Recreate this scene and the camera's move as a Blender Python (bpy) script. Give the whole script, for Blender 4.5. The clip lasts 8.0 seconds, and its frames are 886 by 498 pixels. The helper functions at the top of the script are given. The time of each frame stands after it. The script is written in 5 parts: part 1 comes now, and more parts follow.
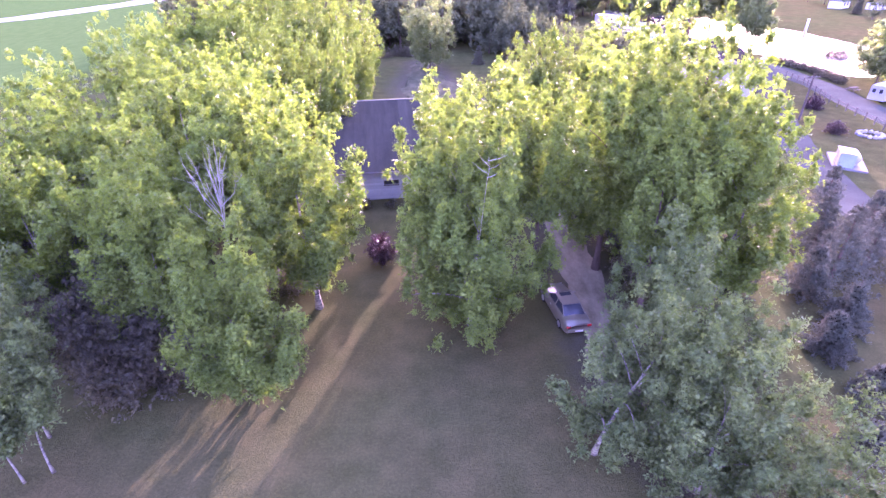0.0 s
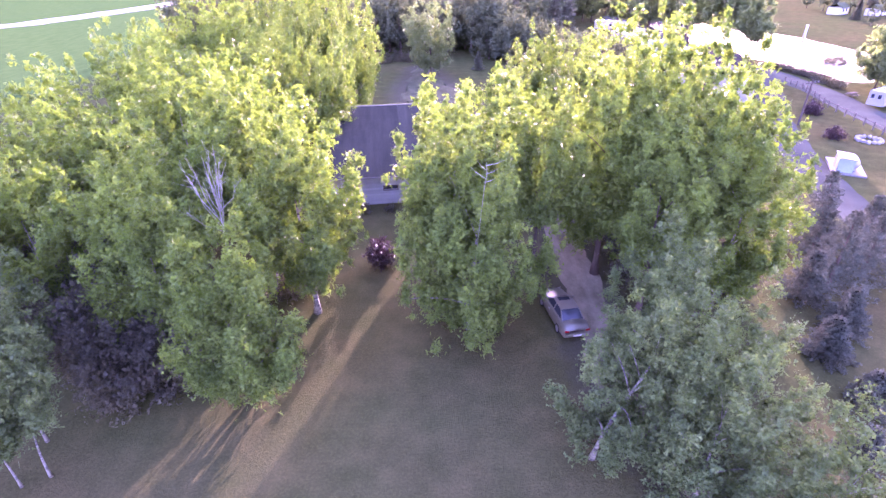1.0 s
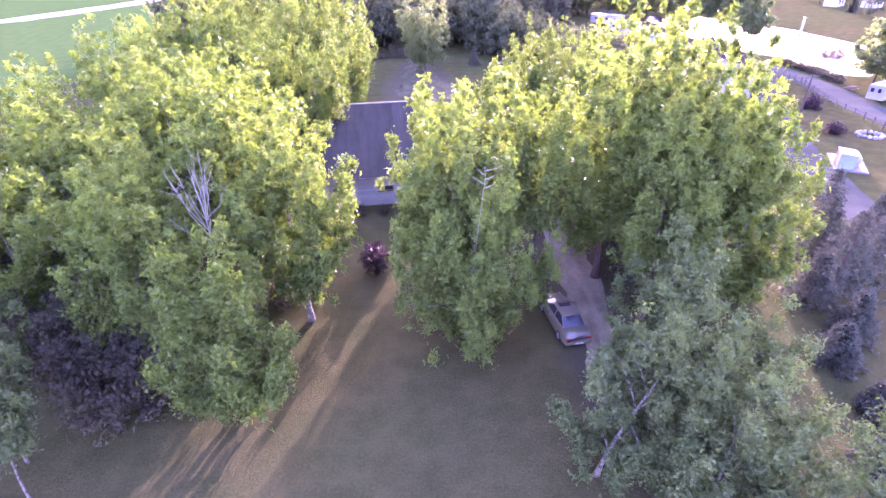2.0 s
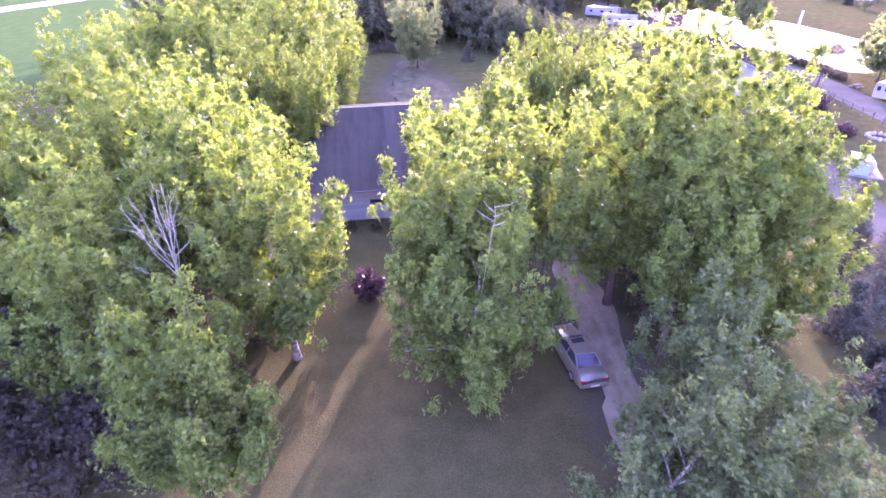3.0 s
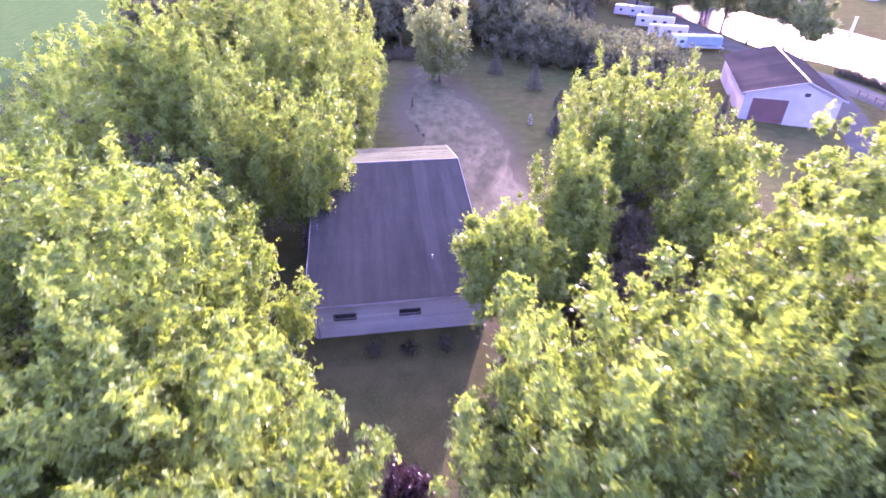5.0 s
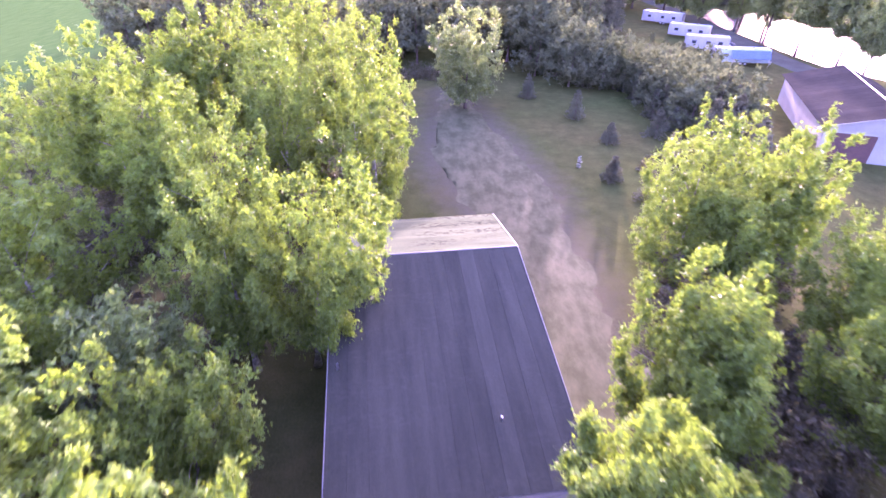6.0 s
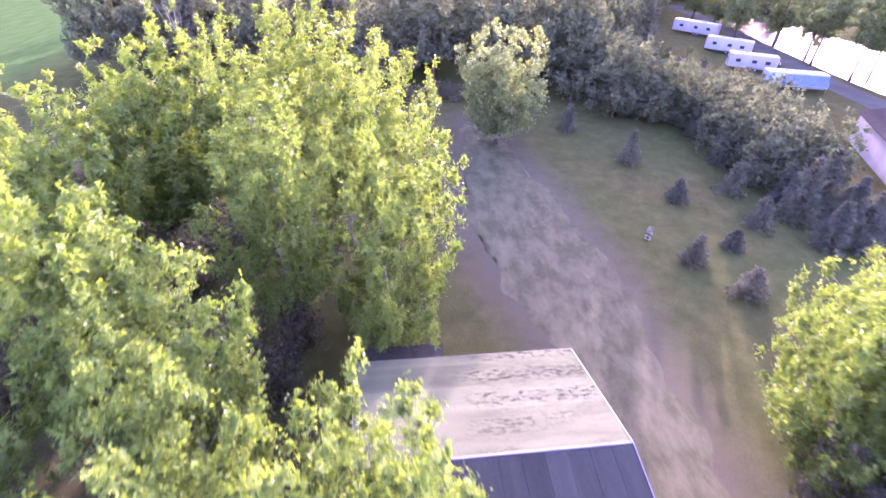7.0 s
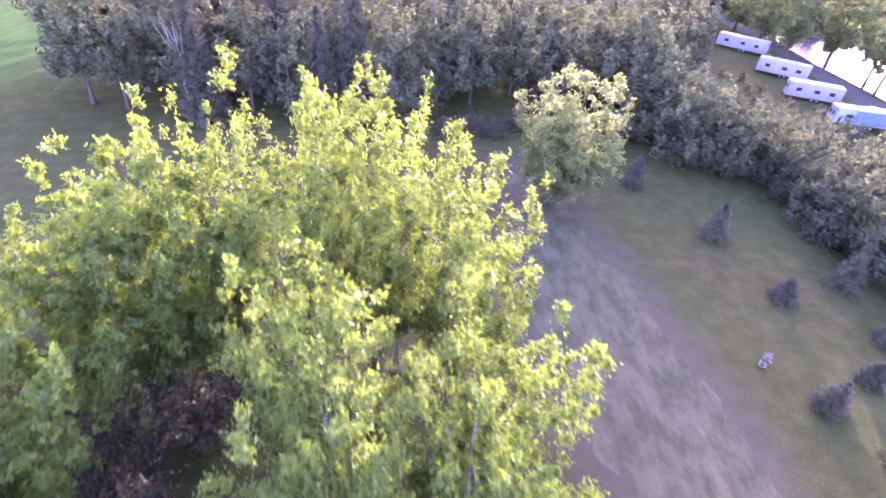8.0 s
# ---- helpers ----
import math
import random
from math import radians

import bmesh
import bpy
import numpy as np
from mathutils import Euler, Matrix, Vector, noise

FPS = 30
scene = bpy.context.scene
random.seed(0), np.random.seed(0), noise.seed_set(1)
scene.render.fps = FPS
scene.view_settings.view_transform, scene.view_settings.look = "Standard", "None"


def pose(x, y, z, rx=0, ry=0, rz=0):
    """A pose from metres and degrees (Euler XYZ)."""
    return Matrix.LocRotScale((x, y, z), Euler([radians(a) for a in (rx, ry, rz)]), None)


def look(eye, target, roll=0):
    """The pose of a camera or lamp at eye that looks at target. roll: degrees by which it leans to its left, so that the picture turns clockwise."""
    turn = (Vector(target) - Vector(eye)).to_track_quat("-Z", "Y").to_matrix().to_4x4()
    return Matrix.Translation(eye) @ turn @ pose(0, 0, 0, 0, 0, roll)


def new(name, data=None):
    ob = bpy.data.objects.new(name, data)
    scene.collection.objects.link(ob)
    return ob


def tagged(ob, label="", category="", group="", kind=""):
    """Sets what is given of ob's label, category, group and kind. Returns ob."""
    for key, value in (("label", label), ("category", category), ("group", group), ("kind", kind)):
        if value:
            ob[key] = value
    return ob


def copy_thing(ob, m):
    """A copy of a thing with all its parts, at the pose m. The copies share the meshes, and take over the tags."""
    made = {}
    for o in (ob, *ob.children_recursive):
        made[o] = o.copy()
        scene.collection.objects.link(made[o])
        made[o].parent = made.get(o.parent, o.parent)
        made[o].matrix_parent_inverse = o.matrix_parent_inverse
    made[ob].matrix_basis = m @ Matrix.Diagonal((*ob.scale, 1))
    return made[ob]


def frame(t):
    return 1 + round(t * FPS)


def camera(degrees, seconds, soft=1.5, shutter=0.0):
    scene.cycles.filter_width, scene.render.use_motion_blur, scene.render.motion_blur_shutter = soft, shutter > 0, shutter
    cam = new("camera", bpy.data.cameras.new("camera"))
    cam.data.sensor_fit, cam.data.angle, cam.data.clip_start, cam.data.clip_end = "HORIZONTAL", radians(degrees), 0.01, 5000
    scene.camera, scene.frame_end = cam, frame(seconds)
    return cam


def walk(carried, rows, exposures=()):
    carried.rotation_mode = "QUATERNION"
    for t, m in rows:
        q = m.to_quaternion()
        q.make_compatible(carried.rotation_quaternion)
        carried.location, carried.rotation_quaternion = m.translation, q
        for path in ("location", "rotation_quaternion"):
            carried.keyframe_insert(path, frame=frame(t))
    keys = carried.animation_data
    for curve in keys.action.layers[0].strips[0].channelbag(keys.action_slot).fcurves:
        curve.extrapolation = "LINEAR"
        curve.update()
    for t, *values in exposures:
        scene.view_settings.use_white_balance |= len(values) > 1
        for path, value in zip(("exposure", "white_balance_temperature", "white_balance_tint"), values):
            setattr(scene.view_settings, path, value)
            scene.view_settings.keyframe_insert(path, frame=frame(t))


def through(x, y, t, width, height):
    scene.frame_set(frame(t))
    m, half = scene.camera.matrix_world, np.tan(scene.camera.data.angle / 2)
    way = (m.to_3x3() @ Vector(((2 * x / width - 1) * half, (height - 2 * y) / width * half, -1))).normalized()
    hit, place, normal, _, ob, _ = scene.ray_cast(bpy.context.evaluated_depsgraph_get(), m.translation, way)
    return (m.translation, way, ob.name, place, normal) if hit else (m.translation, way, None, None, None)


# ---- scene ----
cam = camera(82.0, 8.0, soft=1.5, shutter=0.27)
PATH = [
    (0.0, 0.008, 0.019, 20.477, 0.014, -30.443, -0.962),
    (0.5, 0.072, -0.013, 20.473, 0.036, -30.286, -0.909),
    (1.0, 0.138, -0.053, 20.494, 0.079, -29.895, -0.966),
    (2.5, 0.082, 2.801, 20.623, -0.903, -31.014, -1.189),
    (3.0, -0.274, 5.049, 20.851, -1.467, -31.450, -0.953),
    (3.5, -0.790, 7.913, 21.129, -1.846, -31.873, -0.575),
    (4.0, -1.533, 11.224, 21.587, -2.012, -32.847, 0.129),
    (4.5, -2.226, 14.822, 22.144, -1.667, -33.043, 0.298),
    (6.0, -6.427, 32.130, 23.617, -1.183, -33.486, 0.344),
    (6.5, -8.175, 39.662, 23.911, -1.941, -34.080, 1.620),
    (7.0, -10.034, 46.517, 24.383, -2.389, -34.670, 2.832),
    (7.5, -12.355, 53.329, 25.223, -2.644, -35.313, 3.920),
    (8.0, -15.205, 59.891, 26.464, -3.363, -36.508, 5.643),
]
EXPOSURE, KELVIN, TINT = 4.32, 5450, 106
walk(cam, [(t, pose(x, y, z, 90 + pitch, 0, yaw) @ pose(0, 0, 0, 0, 0, roll)) for t, x, y, z, yaw, pitch, roll in PATH],
     [(0.0, EXPOSURE, KELVIN, TINT), (3.5, EXPOSURE, KELVIN, TINT), (4.5, EXPOSURE - 0.1, KELVIN, TINT), (5.3, EXPOSURE - 0.08, KELVIN + 50, TINT - 4), (6.0, EXPOSURE, KELVIN + 100, TINT - 8), (7.0, EXPOSURE - 0.02, KELVIN + 100, TINT - 8), (8.0, EXPOSURE + 0.06, KELVIN + 50, TINT - 6)])

# ---- light ----
SUN_AZ, SUN_EL = 16.5, 9.8   # degrees: azimuth from +y towards +x, elevation
world = bpy.data.worlds.new("sky")
scene.world = world
world.use_nodes = True
wn = world.node_tree.nodes
sky = wn.new("ShaderNodeTexSky")
sky.sky_type, sky.sun_disc = "NISHITA", False
sky.sun_elevation, sky.sun_rotation = radians(SUN_EL), radians(SUN_AZ)
sky.air_density, sky.dust_density, sky.ozone_density = 1.0, 2.0, 1.0
world.node_tree.links.new(sky.outputs[0], wn["Background"].inputs[0])
wn["Background"].inputs[1].default_value = 0.15
sun = new("sun", bpy.data.lights.new("sun", "SUN"))
sun.data.energy, sun.data.angle, sun.data.color = 1.75, radians(0.6), (1.0, 0.94, 0.69)
sun.matrix_world = look((0, 0, 60), (-math.sin(radians(SUN_AZ)) * 50, -math.cos(radians(SUN_AZ)) * 50, 60 - 50 * math.tan(radians(SUN_EL))))


# ---- materials ----
def material(name):
    m = bpy.data.materials.new(name)
    m.use_nodes = True
    return m, m.node_tree.nodes, m.node_tree.links, m.node_tree.nodes["Principled BSDF"]


def noise_ramp(nodes, links, scale, stops, coord="Object", detail=6.0, rough=0.6, stretch=None):
    """A noise texture through a colour ramp; returns the ramp's and the noise's outputs."""
    tc = nodes.new("ShaderNodeTexCoord")
    src = tc.outputs[coord]
    if stretch:
        mp = nodes.new("ShaderNodeMapping")
        mp.inputs["Scale"].default_value = stretch
        links.new(src, mp.inputs[0])
        src = mp.outputs[0]
    n = nodes.new("ShaderNodeTexNoise")
    n.inputs["Scale"].default_value, n.inputs["Detail"].default_value, n.inputs["Roughness"].default_value = scale, detail, rough
    links.new(src, n.inputs[0])
    r = nodes.new("ShaderNodeValToRGB")
    e = r.color_ramp.elements
    while len(e) < len(stops):
        e.new(0.5)
    for k, (p, c) in enumerate(stops):
        e[k].position, e[k].color = p, (*c, 1)
    links.new(n.outputs[0], r.inputs[0])
    return r.outputs[0], n.outputs[0]


def blend(nodes, links, a, b, fac, mode="MIX"):
    mx = nodes.new("ShaderNodeMix")
    mx.data_type, mx.blend_type = "RGBA", mode
    for sock, v in ((mx.inputs[0], fac), (mx.inputs[6], a), (mx.inputs[7], b)):
        if isinstance(v, (int, float)):
            sock.default_value = v
        elif isinstance(v, tuple):
            sock.default_value = (*v, 1)
        else:
            links.new(v, sock)
    return mx.outputs[2]


def bump(nodes, links, height, bsdf, strength, distance):
    b = nodes.new("ShaderNodeBump")
    b.inputs["Strength"].default_value, b.inputs["Distance"].default_value = strength, distance
    links.new(height, b.inputs["Height"])
    links.new(b.outputs[0], bsdf.inputs["Normal"])


def surface(name, dark, light, scale, rough=0.8, metal=0.0, big=None, strength=0.3, distance=0.02, stretch=None, coord="Object"):
    """A plain surface with fine grain and large stains; pieces vary a little from one to the next."""
    m, nodes, links, p = material(name)
    fine, h = noise_ramp(nodes, links, scale, [(0.3, dark), (0.7, light)], coord, stretch=stretch)
    mid = tuple((a + b) / 2 for a, b in zip(dark, light))
    stain, _ = noise_ramp(nodes, links, big or scale / 14, [(0.35, tuple(c * 0.7 for c in mid)), (0.65, tuple(min(1, c * 1.15) for c in mid))], coord)
    col = blend(nodes, links, fine, stain, 0.45)
    info = nodes.new("ShaderNodeObjectInfo")
    hs = nodes.new("ShaderNodeHueSaturation")
    mr = nodes.new("ShaderNodeMapRange")
    mr.inputs[3].default_value, mr.inputs[4].default_value = 0.88, 1.1
    links.new(info.outputs["Random"], mr.inputs[0])
    links.new(mr.outputs[0], hs.inputs["Value"])
    links.new(col, hs.inputs["Color"])
    links.new(hs.outputs[0], p.inputs["Base Color"])
    p.inputs["Roughness"].default_value, p.inputs["Metallic"].default_value = rough, metal
    p.inputs["Specular IOR Level"].default_value = 0.0 if rough >= 0.8 else 0.35
    bump(nodes, links, h, p, strength, distance)
    return m


def foliage(name, dark, light, glow, through=0.45, gloss=0.4, cell=0.1, gaps=0.5):
    """Sprays of small leaves with gaps between them: each leaf has its own green and tilt; light comes through from behind."""
    m, nodes, links, p = material(name)
    tc = nodes.new("ShaderNodeTexCoord")
    vo = nodes.new("ShaderNodeTexVoronoi")
    vo.inputs["Scale"].default_value = 1 / cell
    links.new(tc.outputs["Object"], vo.inputs["Vector"])
    r = nodes.new("ShaderNodeValToRGB")
    e = r.color_ramp.elements
    e[0].color, e[1].color = (*dark, 1), (*light, 1)
    sep = nodes.new("ShaderNodeSeparateColor")
    links.new(vo.outputs["Color"], sep.inputs[0])
    links.new(sep.outputs[0], r.inputs[0])
    patch, _ = noise_ramp(nodes, links, 0.35, [(0.35, (0.75, 0.82, 0.8)), (0.65, (1.15, 1.1, 0.95))], detail=2)
    col = blend(nodes, links, r.outputs[0], patch, 0.8, "MULTIPLY")
    links.new(col, p.inputs["Base Color"])
    p.inputs["Roughness"].default_value = 0.36
    p.inputs["Specular IOR Level"].default_value = gloss
    geo = nodes.new("ShaderNodeNewGeometry")
    tilt = nodes.new("ShaderNodeVectorMath")
    tilt.operation = "MULTIPLY_ADD"
    links.new(vo.outputs["Color"], tilt.inputs[0])
    tilt.inputs[1].default_value = (0.9, 0.9, 0.9)
    links.new(geo.outputs["Normal"], tilt.inputs[2])
    level = nodes.new("ShaderNodeVectorMath")
    level.operation = "SUBTRACT"
    links.new(tilt.outputs[0], level.inputs[0])
    level.inputs[1].default_value = (0.45, 0.45, 0.45)
    unit = nodes.new("ShaderNodeVectorMath")
    unit.operation = "NORMALIZE"
    links.new(level.outputs[0], unit.inputs[0])
    links.new(unit.outputs[0], p.inputs["Normal"])
    t = nodes.new("ShaderNodeBsdfTranslucent")
    tcol = blend(nodes, links, glow, patch, 0.8, "MULTIPLY")
    links.new(tcol, t.inputs[0])
    links.new(unit.outputs[0], t.inputs["Normal"])
    mx = nodes.new("ShaderNodeMixShader")
    mx.inputs[0].default_value = through
    links.new(p.outputs[0], mx.inputs[1])
    links.new(t.outputs[0], mx.inputs[2])
    gap = nodes.new("ShaderNodeMath")
    gap.operation = "GREATER_THAN"
    gap.inputs[1].default_value = gaps
    links.new(vo.outputs["Distance"], gap.inputs[0])
    clear = nodes.new("ShaderNodeBsdfTransparent")
    cut = nodes.new("ShaderNodeMixShader")
    links.new(gap.outputs[0], cut.inputs[0])
    links.new(mx.outputs[0], cut.inputs[1])
    links.new(clear.outputs[0], cut.inputs[2])
    links.new(cut.outputs[0], nodes["Material Output"].inputs[0])
    return m


LEAF_BIRCH = foliage("birch_leaves", (0.102, 0.156, 0.050), (0.168, 0.252, 0.050), (0.19, 0.29, 0.012), 0.42, 0.06, 0.10, 0.58)
LEAF_POPLAR = foliage("poplar_leaves", (0.070, 0.110, 0.044), (0.16, 0.22, 0.085), (0.17, 0.25, 0.035), 0.40, 0.08, 0.09, 0.56)
LEAF_WILLOW = foliage("willow_leaves", (0.075, 0.10, 0.045), (0.23, 0.28, 0.12), (0.24, 0.32, 0.06), 0.40, 0.12, 0.16, 0.62)
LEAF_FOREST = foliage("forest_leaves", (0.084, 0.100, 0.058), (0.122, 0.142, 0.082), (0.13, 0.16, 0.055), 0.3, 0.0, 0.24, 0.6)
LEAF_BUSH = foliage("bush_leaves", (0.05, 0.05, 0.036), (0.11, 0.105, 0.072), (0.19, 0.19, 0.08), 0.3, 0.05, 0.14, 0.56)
LEAF_PLUM = foliage("plum_leaves", (0.022, 0.013, 0.015), (0.042, 0.021, 0.025), (0.05, 0.02, 0.024), 0.3)
LEAF_SPRUCE = foliage("spruce_needles", (0.068, 0.080, 0.056), (0.128, 0.142, 0.10), (0.16, 0.16, 0.13), 0.15, 0.0)
LEAF_GREEN_SPRUCE = foliage("green_spruce_needles", (0.072, 0.080, 0.052), (0.135, 0.145, 0.098), (0.17, 0.17, 0.11), 0.2, 0.0)


def birch_bark():
    m, nodes, links, p = material("birch_bark")
    col, h = noise_ramp(nodes, links, 3.0, [(0.38, (0.045, 0.037, 0.032)), (0.52, (0.27, 0.26, 0.20)), (0.8, (0.46, 0.45, 0.36))], stretch=(1.0, 1.0, 3.5))
    grey, _ = noise_ramp(nodes, links, 0.8, [(0.35, (0.6, 0.57, 0.52)), (0.7, (1, 1, 1))])
    links.new(blend(nodes, links, col, grey, 1.0, "MULTIPLY"), p.inputs["Base Color"])
    p.inputs["Roughness"].default_value = 0.75
    bump(nodes, links, h, p, 0.4, 0.02)
    return m


BARK_BIRCH = birch_bark()
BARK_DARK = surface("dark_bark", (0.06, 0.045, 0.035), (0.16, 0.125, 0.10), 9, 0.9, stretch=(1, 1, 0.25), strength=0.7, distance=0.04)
BARK_DEAD = surface("bleached_wood", (0.22, 0.217, 0.16), (0.38, 0.374, 0.28), 6, 0.85, stretch=(1, 1, 0.3))


def ground_material():
    """Dry lawn: blades' grain, worn and mossy patches; the meadow far to the west is greener."""
    m, nodes, links, p = material("lawn")
    fine, h = noise_ramp(nodes, links, 7.0, [(0.28, (0.036, 0.042, 0.02)), (0.5, (0.08, 0.078, 0.04)), (0.74, (0.152, 0.141, 0.072))], detail=10, rough=0.75)
    mid, _ = noise_ramp(nodes, links, 0.55, [(0.3, (0.044, 0.055, 0.024)), (0.5, (0.077, 0.077, 0.04)), (0.72, (0.122, 0.108, 0.058))], detail=5)
    big, _ = noise_ramp(nodes, links, 0.06, [(0.3, (0.75, 0.98, 0.72)), (0.7, (1.15, 1.0, 0.92))], detail=3)
    col = blend(nodes, links, blend(nodes, links, fine, mid, 0.5), big, 0.8, "MULTIPLY")
    tc = nodes.new("ShaderNodeTexCoord")
    sep = nodes.new("ShaderNodeSeparateXYZ")
    links.new(tc.outputs["Object"], sep.inputs[0])
    my = nodes.new("ShaderNodeMapRange")
    my.inputs[1].default_value, my.inputs[2].default_value = 48.0, 72.0
    links.new(sep.outputs[1], my.inputs[0])
    tone = blend(nodes, links, (0.94, 0.92, 0.76), (0.74, 0.84, 0.62), my.outputs[0])
    mx = nodes.new("ShaderNodeMapRange")
    mx.inputs[1].default_value, mx.inputs[2].default_value = 34.0, 44.0
    links.new(sep.outputs[0], mx.inputs[0])
    tone = blend(nodes, links, tone, (0.80, 0.84, 0.66), mx.outputs[0])
    col = blend(nodes, links, col, tone, 1.0, "MULTIPLY")
    mr = nodes.new("ShaderNodeMapRange")
    mr.inputs[1].default_value, mr.inputs[2].default_value = -66.0, -74.0
    links.new(sep.outputs[0], mr.inputs[0])
    field, _ = noise_ramp(nodes, links, 1.2, [(0.3, (0.034, 0.074, 0.018)), (0.7, (0.056, 0.102, 0.028))], detail=8, stretch=(1.0, 0.15, 1.0))
    at = nodes.new("ShaderNodeAttribute")
    at.attribute_name = "wear"
    grit, _ = noise_ramp(nodes, links, 14.0, [(0.3, (0.044, 0.044, 0.025)), (0.7, (0.098, 0.095, 0.056))], detail=10, rough=0.8)
    ragged, rg = noise_ramp(nodes, links, 0.8, [(0.0, (0, 0, 0)), (1.0, (1, 1, 1))], detail=8, rough=0.7)
    sm = nodes.new("ShaderNodeMath")
    sm.operation = "ADD"
    links.new(at.outputs["Fac"], sm.inputs[0])
    links.new(rg, sm.inputs[1])
    mw = nodes.new("ShaderNodeMapRange")
    mw.inputs[1].default_value, mw.inputs[2].default_value = 0.9, 1.5
    links.new(sm.outputs[0], mw.inputs[0])
    col = blend(nodes, links, col, grit, mw.outputs[0])
    links.new(blend(nodes, links, col, field, mr.outputs[0]), p.inputs["Base Color"])
    p.inputs["Roughness"].default_value = 0.95
    p.inputs["Specular IOR Level"].default_value = 0.0
    bump(nodes, links, h, p, 0.9, 0.12)
    return m


LAWN = ground_material()


def gravel_material(name, dark, light, moss):
    m, nodes, links, p = material(name)
    fine, h = noise_ramp(nodes, links, 14.0, [(0.3, dark), (0.7, light)], detail=10, rough=0.8)
    mossy, _ = noise_ramp(nodes, links, 0.5, [(0.4, moss), (0.62, light)], detail=7, rough=0.7, stretch=(1.3, 0.6, 1))
    wheel, _ = noise_ramp(nodes, links, 1.1, [(0.3, (0.80, 0.79, 0.78)), (0.5, (0.98, 0.97, 0.96)), (0.72, (1.16, 1.14, 1.12))], detail=9, rough=0.8, stretch=(0.8, 0.6, 1))
    links.new(blend(nodes, links, blend(nodes, links, fine, mossy, 0.62), wheel, 0.8, "MULTIPLY"), p.inputs["Base Color"])
    p.inputs["Roughness"].default_value = 0.95
    p.inputs["Specular IOR Level"].default_value = 0.05
    bump(nodes, links, h, p, 0.8, 0.05)
    return m


GRAVEL = gravel_material("gravel", (0.046, 0.049, 0.024), (0.098, 0.102, 0.051), (0.038, 0.049, 0.019))
DIRT = gravel_material("dirt_drive", (0.13, 0.112, 0.066), (0.27, 0.24, 0.152), (0.11, 0.105, 0.056))
ASPHALT = surface("worn_asphalt", (0.050, 0.053, 0.040), (0.090, 0.094, 0.072), 12, 0.9, big=0.3)
SAND = surface("pale_road", (0.28, 0.26, 0.235), (0.4, 0.385, 0.36), 5, 0.95, big=0.2)


def water_material():
    m, nodes, links, p = material("lake_water")
    p.inputs["Base Color"].default_value = (0.03, 0.05, 0.055, 1)
    p.inputs["Roughness"].default_value = 0.12
    p.inputs["IOR"].default_value = 1.33
    _, h = noise_ramp(nodes, links, 1.6, [(0, (0, 0, 0)), (1, (1, 1, 1))], detail=4, stretch=(1, 0.5, 1))
    bump(nodes, links, h, p, 0.6, 0.25)
    return m


WATER = water_material()


def roof_material(name, dark, light, lichen, amount, seam_axis, from_x=-50.0):
    """Old roofing with weather streaks down the slope and patches of lichen in rows."""
    m, nodes, links, p = material(name)
    fine, h = noise_ramp(nodes, links, 24.0, [(0.3, dark), (0.7, light)], detail=8, rough=0.7)
    streak, _ = noise_ramp(nodes, links, 0.9, [(0.3, (0.78, 0.78, 0.8)), (0.7, (1.2, 1.18, 1.15))], detail=5, stretch=seam_axis)
    col = blend(nodes, links, fine, streak, 0.9, "MULTIPLY")
    patch, pf = noise_ramp(nodes, links, 2.2, [(0.5, (0, 0, 0)), (0.58, (1, 1, 1))], detail=9, rough=0.75, stretch=(1.0, 3.0, 1))
    zone, _ = noise_ramp(nodes, links, 0.16, [(0.40, (0, 0, 0)), (0.52, (1, 1, 1))], detail=2)
    fac = blend(nodes, links, patch, zone, 1.0, "MULTIPLY")
    fac = blend(nodes, links, (0.0, 0.0, 0.0), fac, amount)
    tc = nodes.new("ShaderNodeTexCoord")
    sep = nodes.new("ShaderNodeSeparateXYZ")
    links.new(tc.outputs["Object"], sep.inputs[0])
    half = nodes.new("ShaderNodeMapRange")
    half.inputs[1].default_value, half.inputs[2].default_value = from_x - 0.8, from_x + 0.8
    half.inputs[3].default_value = 0.12
    links.new(sep.outputs[0], half.inputs[0])
    fac = blend(nodes, links, (0.0, 0.0, 0.0), fac, half.outputs[0])
    rows = nodes.new("ShaderNodeMath")
    rows.operation = "MULTIPLY"
    rows.inputs[1].default_value = 3.54
    links.new(sep.outputs[1], rows.inputs[0])
    wave = nodes.new("ShaderNodeMath")
    wave.operation = "SINE"
    links.new(rows.outputs[0], wave.inputs[0])
    band = nodes.new("ShaderNodeMapRange")
    band.inputs[1].default_value, band.inputs[2].default_value, band.inputs[3].default_value = -0.5, 0.3, 0.25
    links.new(wave.outputs[0], band.inputs[0])
    fac = blend(nodes, links, (0.0, 0.0, 0.0), fac, band.outputs[0])
    info = nodes.new("ShaderNodeObjectInfo")
    mr = nodes.new("ShaderNodeMapRange")
    mr.inputs[3].default_value, mr.inputs[4].default_value = 0.9, 1.1
    links.new(info.outputs["Random"], mr.inputs[0])
    hs = nodes.new("ShaderNodeHueSaturation")
    links.new(mr.outputs[0], hs.inputs["Value"])
    links.new(blend(nodes, links, col, lichen, fac), hs.inputs["Color"])
    links.new(hs.outputs[0], p.inputs["Base Color"])
    p.inputs["Roughness"].default_value = 0.9
    p.inputs["Specular IOR Level"].default_value = 0.0
    bump(nodes, links, h, p, 0.4, 0.02)
    return m


